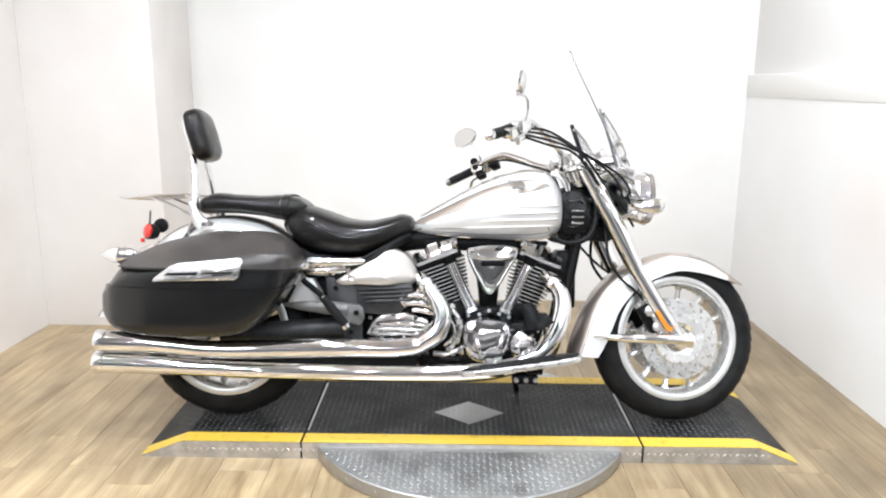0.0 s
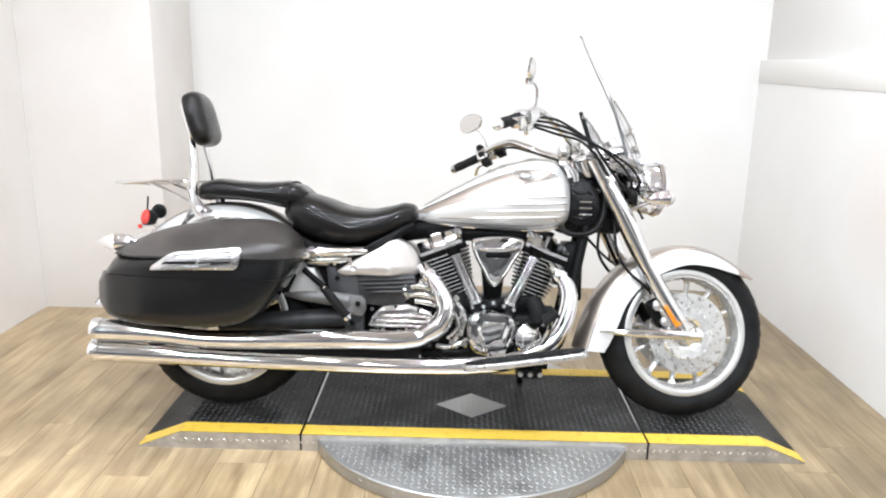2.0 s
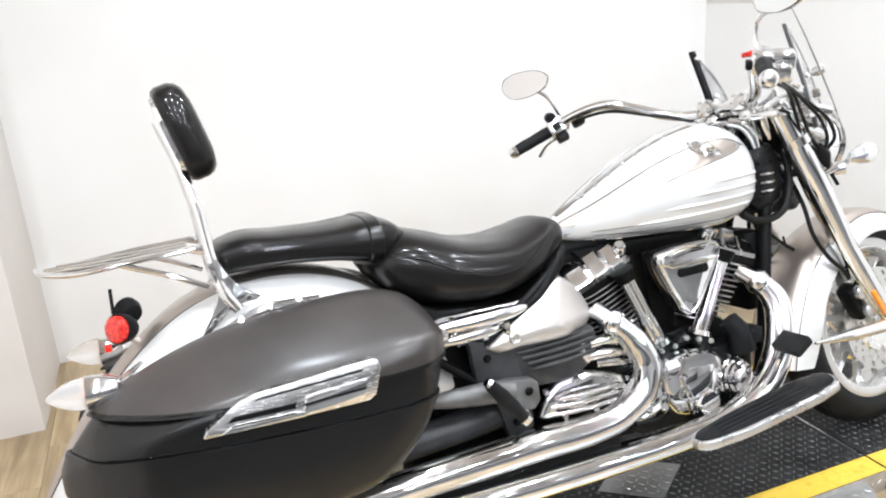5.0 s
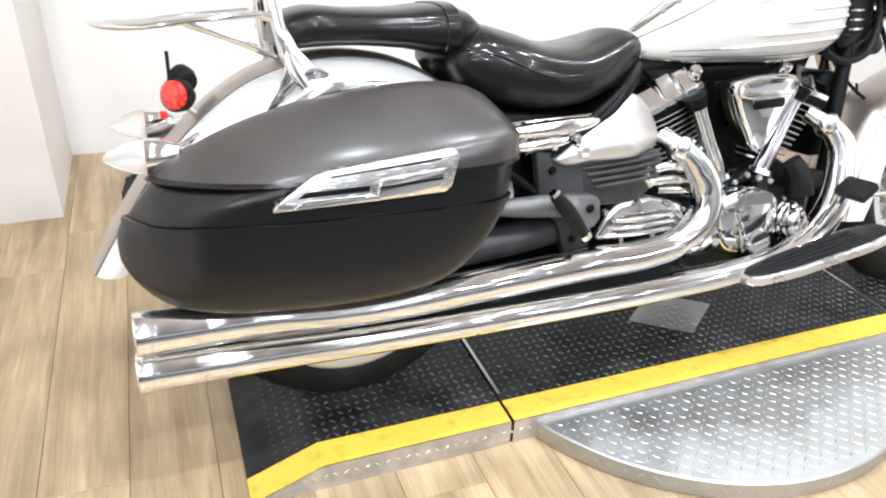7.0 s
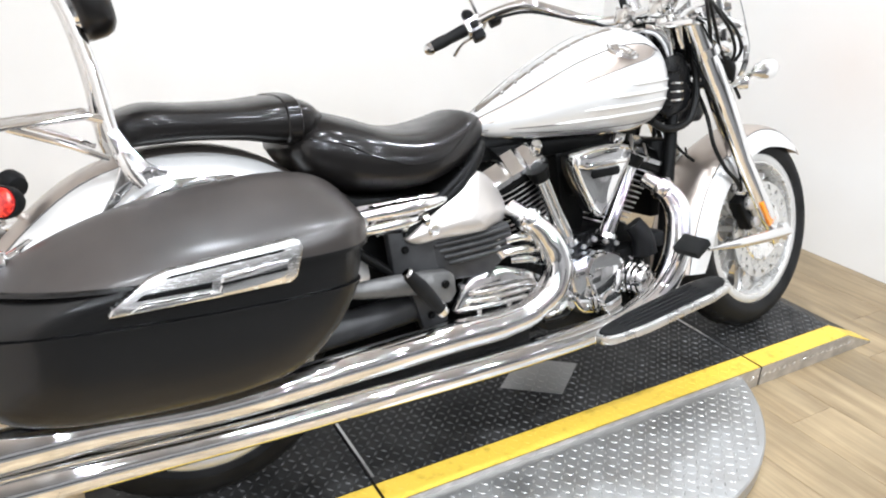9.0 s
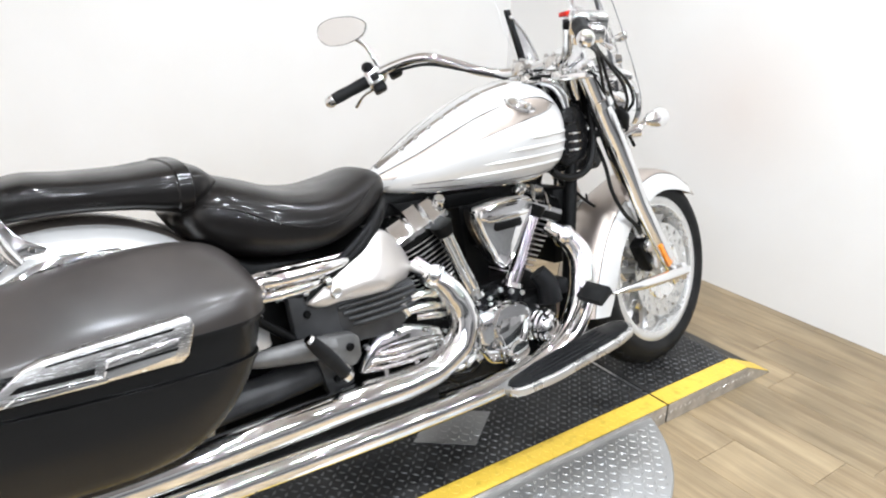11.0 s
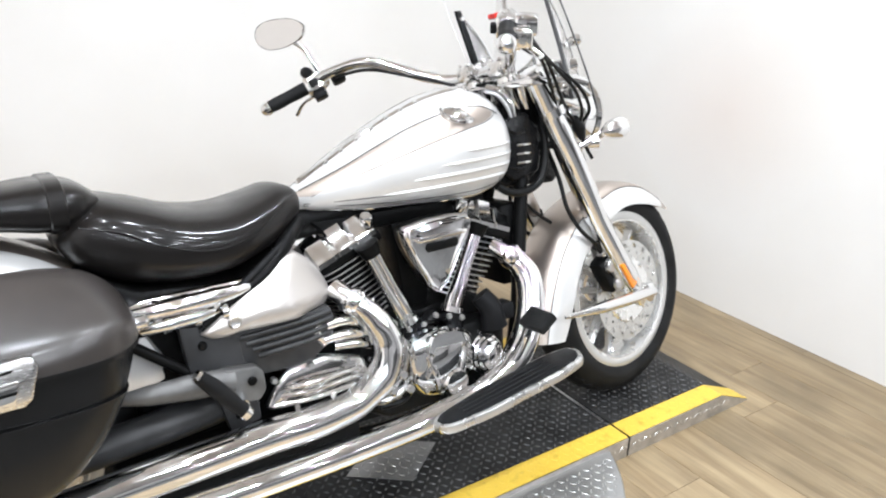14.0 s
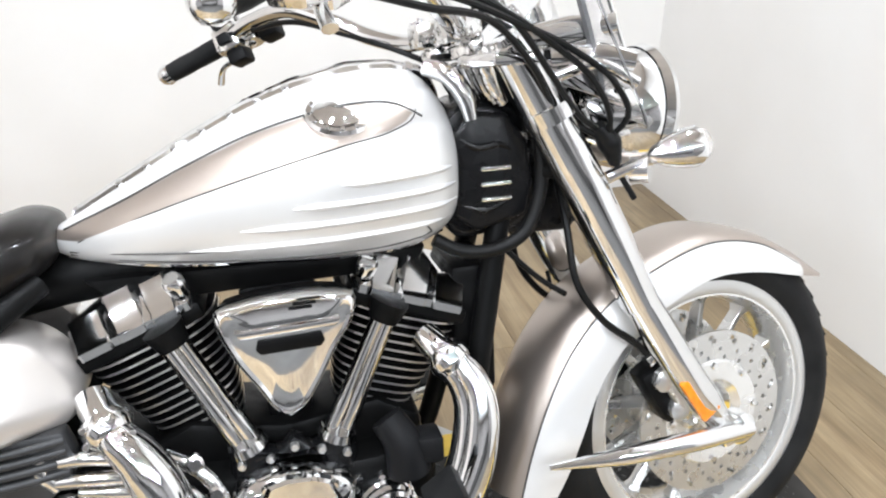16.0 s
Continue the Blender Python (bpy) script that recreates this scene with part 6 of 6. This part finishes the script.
# linkage: small chrome tubes behind the exhaust bend
for p in ([(-0.235, -0.17, 0.492), (-0.20, -0.18, 0.497), (-0.15, -0.17, 0.478)], [(-0.245, -0.17, 0.462), (-0.20, -0.182, 0.466), (-0.14, -0.17, 0.450)], [(-0.22, -0.165, 0.44), (-0.17, -0.176, 0.436), (-0.13, -0.165, 0.42)], [(-0.25, -0.16, 0.51), (-0.262, -0.172, 0.485), (-0.245, -0.17, 0.455)]):
    fixed("linkage", tube(p, 0.0105, n=16, sides=12), M_CHROME, engine, "chrome linkage tube")

# ---- frame, side covers ----
frame_ob = fixed("frame", tube([(0.425, -0.055, 0.80), (0.395, -0.075, 0.66), (0.365, -0.095, 0.52), (0.335, -0.11, 0.36), (0.30, -0.12, 0.27), (0.20, -0.12, 0.222), (-0.3, -0.12, 0.222), (-0.42, -0.12, 0.28), (-0.46, -0.12, 0.40), (-0.47, -0.13, 0.56)], 0.019, n=70, sides=12), M_BLACK, None, "black steel frame")
fixed("frame_tube", flip(tube([(0.425, -0.055, 0.80), (0.395, -0.075, 0.66), (0.365, -0.095, 0.52), (0.335, -0.11, 0.36), (0.30, -0.12, 0.27), (0.20, -0.12, 0.222), (-0.3, -0.12, 0.222), (-0.42, -0.12, 0.28), (-0.46, -0.12, 0.40), (-0.47, -0.13, 0.56)], 0.019, n=70, sides=12)), M_BLACK, frame_ob)
fixed("backbone", tube([(0.45, 0, 0.84), (0.30, 0, 0.77), (0.0, 0, 0.715), (-0.25, 0, 0.69), (-0.5, 0, 0.64)], 0.04, n=30, sides=14), M_BLACK, frame_ob)
fixed("tank_underside", prism([(-0.20, 0.70), (0.30, 0.695), (0.28, 0.66), (-0.15, 0.655)], -0.052, 0.052, "y", 0.01), M_BLACK, frame_ob)
fixed("seat_pan", prism([(-0.70, 0.70), (-0.60, 0.645), (-0.40, 0.628), (-0.31, 0.672), (-0.31, 0.612), (-0.38, 0.575), (-0.62, 0.55)], -0.15, 0.15, "y", 0.01), M_BLACK, frame_ob)
# black strip between seat and tank, down to the side cover
for s in (-1, 1):
    strip = tube([(-0.24, s * 0.08, 0.712), (-0.29, s * 0.130, 0.684), (-0.35, s * 0.165, 0.640), (-0.43, s * 0.178, 0.598), (-0.50, s * 0.185, 0.560)], [0.016, 0.017, 0.014, 0.010, 0.008], n=30, sides=12)
    fixed("seat_rail", strip, M_BLACK, frame_ob, "black rail below the seat")
fixed("exhaust_chamber", prism([(-0.70, 0.255), (-0.68, 0.30), (-0.30, 0.31), (-0.20, 0.28), (-0.20, 0.24), (-0.62, 0.235)], -0.14, 0.10, "y", 0.02), M_BLACK, frame_ob, "black exhaust chamber")
# rear inner parts and swingarm
fixed("inner_fender", prism([(-0.62, 0.30), (-0.62, 0.58), (-0.46, 0.60), (-0.42, 0.40), (-0.42, 0.28)], -0.10, 0.10, "y", 0.01), M_BLACK, frame_ob)
for s in (-1, 1):
    fixed("swingarm", tube([(-0.945, s * 0.135, 0.335), (-0.75, s * 0.145, 0.352), (-0.58, s * 0.145, 0.365), (-0.44, s * 0.13, 0.372)], [0.026, 0.034, 0.036, 0.036], n=24, sides=16), M_PANEL, frame_ob, "dark grey swingarm")
    fixed("strut_tube", tube([(-0.70, s * 0.165, 0.454), (-0.65, s * 0.185, 0.454), (-0.56, s * 0.196, 0.450), (-0.46, s * 0.192, 0.440)], [0.006, 0.019, 0.025, 0.026], n=24, sides=16), M_CAST, frame_ob, "grey tapered strut")
    fixed("inner_panel", prism([(-0.640, 0.572), (-0.600, 0.560), (-0.578, 0.51), (-0.572, 0.455), (-0.60, 0.446), (-0.672, 0.447), (-0.692, 0.462), (-0.664, 0.52)], s * 0.128 - 0.008, s * 0.128 + 0.008, "y", 0.006), M_PEARL, frame_ob, "white inner panel beside the saddlebag")
    fixed("peg_bracket", prism([(-0.478, 0.468), (-0.412, 0.460), (-0.398, 0.446), (-0.396, 0.405), (-0.412, 0.385), (-0.462, 0.392), (-0.478, 0.410)], s * 0.192 - 0.016, s * 0.192 + 0.016, "y", 0.006), M_CAST, frame_ob, "grey footpeg bracket")
    fixed("plate_bolt", bolt((-0.425, s * 0.208, 0.432), (0, s, 0), 0.010, 0.006), M_BLACK, frame_ob)
    fixed("diagonal_stay", tube([(-0.632, s * 0.16, 0.548), (-0.52, s * 0.165, 0.455)], 0.011, sides=12), M_BLACK, frame_ob)
plate = prism([(-0.545, 0.565), (-0.47, 0.556), (-0.43, 0.52), (-0.425, 0.47), (-0.405, 0.43), (-0.405, 0.33), (-0.47, 0.32), (-0.49, 0.40), (-0.535, 0.47)], -0.178, -0.15, "y", 0.006)
fixed("foot_plate", plate, M_PANEL, frame_ob, "black footrest plate")
for bx, bz in ((-0.425, 0.415), (-0.505, 0.52), (-0.45, 0.355)):
    fixed("plate_bolt", bolt((bx, -0.178, bz), (0, -1, 0), 0.009, 0.008), M_BLACK, frame_ob)
for s in (-1, 1):
    peg = tube([(-0.540, s * 0.256, 0.490), (-0.533, s * 0.255, 0.482), (-0.466, s * 0.245, 0.398), (-0.460, s * 0.244, 0.390)], [0.013, 0.017, 0.0165, 0.013], n=16, sides=16)
    peg_ob = fixed("passenger_peg", peg, M_RUBBER, None, "folded black passenger footpeg")
    fixed("peg_end", lathe([(0, 0.016), (0.014, 0.014), (0.018, 0.006)], (-0.461, s * 0.244, 0.391), (0.6, 0, -0.76), 14), M_CHROME, peg_ob)
    fixed("peg_tip", lathe([(0, 0.014), (0.006, 0.010)], (-0.540, s * 0.256, 0.490), (-0.6, 0, 0.76), 14), M_CHROME, peg_ob)
    fixed("peg_arm", tube([(-0.445, s * 0.18, 0.402), (-0.458, s * 0.24, 0.398)], 0.013, sides=12), M_CHROME, peg_ob)

def lean_in(bm):
    """The cover's upper edge draws in below the seat."""
    for v in bm.verts:
        v.co.y += 0.30 * max(0.0, v.co.z - 0.565)
        v.co.z += 0.05 * max(0.0, v.co.z - 0.565)
        v.co.y += 0.55 * max(0.0, v.co.x + 0.31)
    return bm


COVER = [(-0.506, 0.543), (-0.484, 0.562), (-0.43, 0.598), (-0.374, 0.632), (-0.325, 0.653), (-0.288, 0.659), (-0.258, 0.645), (-0.222, 0.606), (-0.204, 0.562), (-0.216, 0.538), (-0.262, 0.533), (-0.34, 0.530), (-0.43, 0.532), (-0.492, 0.533)]
cov_ring = [(p[0], p[2]) for p in closed_curve([(a_, 0, b_) for a_, b_ in COVER], 64)]
for s in (-1, 1):
    own = (lambda bm: bm) if s < 0 else flip
    cover = fixed("side_cover", own(panel_layer(lean_in(domed(cov_ring, -0.165, ((0.075, 0.94), (0.06, 0.99), (-0.016, 1.0), (-0.024, 0.985), (-0.030, 0.94), (-0.035, 0.80), (-0.039, 0.55), (-0.041, 0.2)), (-0.34, 0.575))), lambda co: 0.00105)), M_PEARL, None, "pearl silver-white side cover", 50)
    fixed("cover_bolt", own(lathe([(0, 0.015), (0.006, 0.015), (0.009, 0.011), (0.007, 0.006)], (-0.442, -0.198, 0.560), (0, -1, 0), 18)), M_ALU, cover)
    fixed("cover_edge", own(tube([(-0.505, -0.183, 0.552), (-0.43, -0.180, 0.610), (-0.36, -0.165, 0.652), (-0.31, -0.145, 0.680), (-0.27, -0.120, 0.705)], [0.006, 0.008, 0.009, 0.009, 0.006], n=30, sides=10)), M_PLASTIC, cover, "black edge strip")
    panel = fixed("ribbed_panel", own(prism([(-0.445, 0.53), (-0.225, 0.538), (-0.214, 0.50), (-0.225, 0.462), (-0.285, 0.418), (-0.40, 0.425), (-0.43, 0.455), (-0.435, 0.50)], -0.176, -0.14, "y", 0.008)), M_PANEL, None, "dark grey ribbed panel below the side cover")
    for k in range(4):
        z = 0.519 - 0.0155 * k
        fixed("rib", own(tube([(-0.428 + 0.012 * k, -0.174, z - 0.005), (-0.38, -0.181, z - 0.002), (-0.28, -0.181, z + 0.003), (-0.226, -0.172, z + 0.006)], 0.0062, n=18, sides=10)), M_PANEL, panel)
    for zz, x0, x1, r in ((0.614, -0.628, -0.40, 0.017), (0.583, -0.612, -0.455, 0.0145)):
        fixed("chrome_sleeve", own(tube([(x0, -0.182, zz - 0.004), (x0 + 0.01, -0.186, zz - 0.003), (x1 - 0.02, -0.184, zz + 0.004), (x1, -0.176, zz + 0.004)], [r * 0.7, r, r, r * 0.6], n=20, sides=14)), M_CHROME, frame_ob, "chrome sleeve below the seat")
        for k in range(3):
            xx = x0 + 0.04 + 0.055 * k
            fixed("sleeve_ring", own(tube([(xx, -0.186, zz - 0.002), (xx + 0.012, -0.186, zz - 0.002)], r + 0.0035, sides=16)), M_CHROME, frame_ob)
    rail = fixed("chrome_rail", own(prism([(-0.632, 0.622), (-0.60, 0.632), (-0.386, 0.634), (-0.378, 0.626), (-0.468, 0.584), (-0.54, 0.562), (-0.608, 0.566), (-0.63, 0.585)], -0.172, -0.15, "y", 0.008, 3)), M_CHROME, frame_ob, "chrome cover below the seat")

# black cover and hose ahead of the tank
shroud = fixed("steering_shroud", prism([(0.318, 0.875), (0.348, 0.905), (0.40, 0.914), (0.452, 0.898), (0.474, 0.85), (0.482, 0.79), (0.478, 0.735), (0.435, 0.708), (0.345, 0.700), (0.318, 0.735), (0.335, 0.80)], -0.070, 0.070, "y", 0.016, 3), M_GLOSS, None, "black plastic shroud ahead of the tank")
for s in (-1, 1):
    pad_bm = prism([(0.334, 0.868), (0.368, 0.898), (0.42, 0.893), (0.452, 0.85), (0.460, 0.79), (0.448, 0.738), (0.37, 0.716), (0.335, 0.742), (0.345, 0.81)], min(s * 0.072, s * 0.091), max(s * 0.072, s * 0.091), "y", 0.010, 3)
    fixed("shroud_panel", pad_bm, M_GLOSS, shroud, "creased black side panel")
    fixed("crease", tube([(0.342, s * 0.088, 0.862), (0.372, s * 0.0925, 0.846), (0.408, s * 0.092, 0.848), (0.428, s * 0.088, 0.836)], [0.002, 0.006, 0.005, 0.002], n=20, sides=8), M_GLOSS, shroud)
    fixed("crease", tube([(0.345, s * 0.088, 0.762), (0.38, s * 0.092, 0.752), (0.425, s * 0.088, 0.765)], [0.002, 0.006, 0.002], n=16, sides=8), M_GLOSS, shroud)
    fixed("clip", box(0.438, 0.452, s * 0.082 - 0.004, s * 0.082 + 0.004, 0.835, 0.862, 0.002), M_ALU, shroud, "small metal clip")
for s in (-1, 1):
    for k in range(3):
        fixed("vent", box(0.376, 0.424, s * 0.0915 - 0.003, s * 0.0915 + 0.003, 0.764 + 0.023 * k, 0.771 + 0.023 * k, 0.003), M_CHROME, shroud, "bright vent slot")
    fixed("hose", tube([(0.30, s * 0.10, 0.718), (0.335, s * 0.105, 0.698), (0.39, s * 0.107, 0.694), (0.436, s * 0.105, 0.712), (0.462, s * 0.10, 0.76), (0.470, s * 0.092, 0.83), (0.462, s * 0.08, 0.90)], 0.0105, n=40, sides=10), M_CABLE, shroud, "black rubber hose")
fixed("front_guard", prism([(0.43, 0.90), (0.475, 0.855), (0.50, 0.79), (0.548, 0.716), (0.53, 0.694), (0.40, 0.70)], -0.062, 0.062, "y", 0.010, 2), M_GLOSS, shroud, "black guard behind the fork")
fixed("tie", tube([(0.505, -0.028, 0.618), (0.512, -0.030, 0.586)], 0.0035, sides=6), M_CABLE, shroud, "black cable tie")
fixed("horn_bracket", tube([(0.40, -0.02, 0.70), (0.50, -0.03, 0.60), (0.535, -0.035, 0.575)], 0.005, n=16, sides=8), M_CABLE, shroud)
fixed("radiator_block", box(0.33, 0.40, -0.07, 0.07, 0.44, 0.66, 0.01), M_BLACK, frame_ob)

# ---- floorboards and pedals ----
for s in (-1, 1):
    own = (lambda bm: bm) if s < 0 else flip
    outline = [(-0.045, 0.0), (-0.035, -0.032), (0.03, -0.054), (0.20, -0.064), (0.33, -0.062), (0.385, -0.046), (0.40, -0.012), (0.392, 0.02), (0.35, 0.034), (0.2, 0.04), (0.03, 0.03), (-0.03, 0.016)]
    fl = [(p[0], p[1]) for p in closed_curve([(a_, b_, 0) for a_, b_ in outline], 48)]
    m = Matrix.Translation((0, -0.270, 0.232)) @ Matrix.Rotation(radians(-8.5), 4, "Y")
    bm = prism(fl, -0.012, 0.010, "z", 0.004)
    bm.transform(m)
    board = fixed("floorboard", own(bm), M_ALU, None, "silver-edged floorboard with a black rubber mat")
    mat_line = [(0.178 + (a_ - 0.178) * 0.95, -0.012 + (b_ + 0.012) * 0.80) for a_, b_ in fl]
    bm = prism(mat_line, 0.0085, 0.0145, "z", 0.002)
    bm.transform(m)
    fixed("mat", own(bm), M_PLASTIC, board, "black rubber mat")
    for k in range(4):
        bm = tube([(0.03, -0.036 + 0.016 * k, 0.0145), (0.30, -0.040 + 0.017 * k, 0.0145)], 0.0028, sides=6)
        bm.transform(m)
        fixed("mat_rib", own(bm), M_PLASTIC, board)
    fixed("board_bracket", own(box(0.06, 0.12, -0.24, -0.13, 0.205, 0.24, 0.006)), M_BLACK, board)
    fixed("board_bracket", own(box(0.20, 0.26, -0.24, -0.13, 0.215, 0.25, 0.006)), M_BLACK, board)
    arm = fixed("pedal", own(tube([(0.17, -0.20, 0.23), (0.235, -0.225, 0.30), (0.262, -0.245, 0.37), (0.258, -0.265, 0.408)], 0.010, n=20, sides=10)), M_CHROME, None, "foot pedal with a black rubber pad")
    bm = box(-0.028, 0.028, -0.042, 0.042, -0.012, 0.012, 0.006)
    bm.transform(Matrix.Translation((0.256, -0.292, 0.415)) @ Matrix.Rotation(radians(-35), 4, "Y"))
    fixed("pedal_pad", own(bm), M_RUBBER, arm, "black rubber pedal pad")
# bracket below the boards, and the side stand on the far side
under = fixed("board_frame", box(0.155, 0.245, -0.215, -0.12, 0.174, 0.208, 0.006), M_BLACK, None, "black bracket under the floorboard")
for bx in (0.165, 0.20, 0.235):
    fixed("frame_bolt", bolt((bx, -0.214, 0.191), (0, -1, 0), 0.010, 0.012), M_ALU, under)
fixed("side_stand", tube([(0.17, 0.13, 0.21), (0.19, 0.20, 0.12), (0.21, 0.262, 0.046)], 0.012, n=16, sides=10), M_BLACK, None, "black side stand")
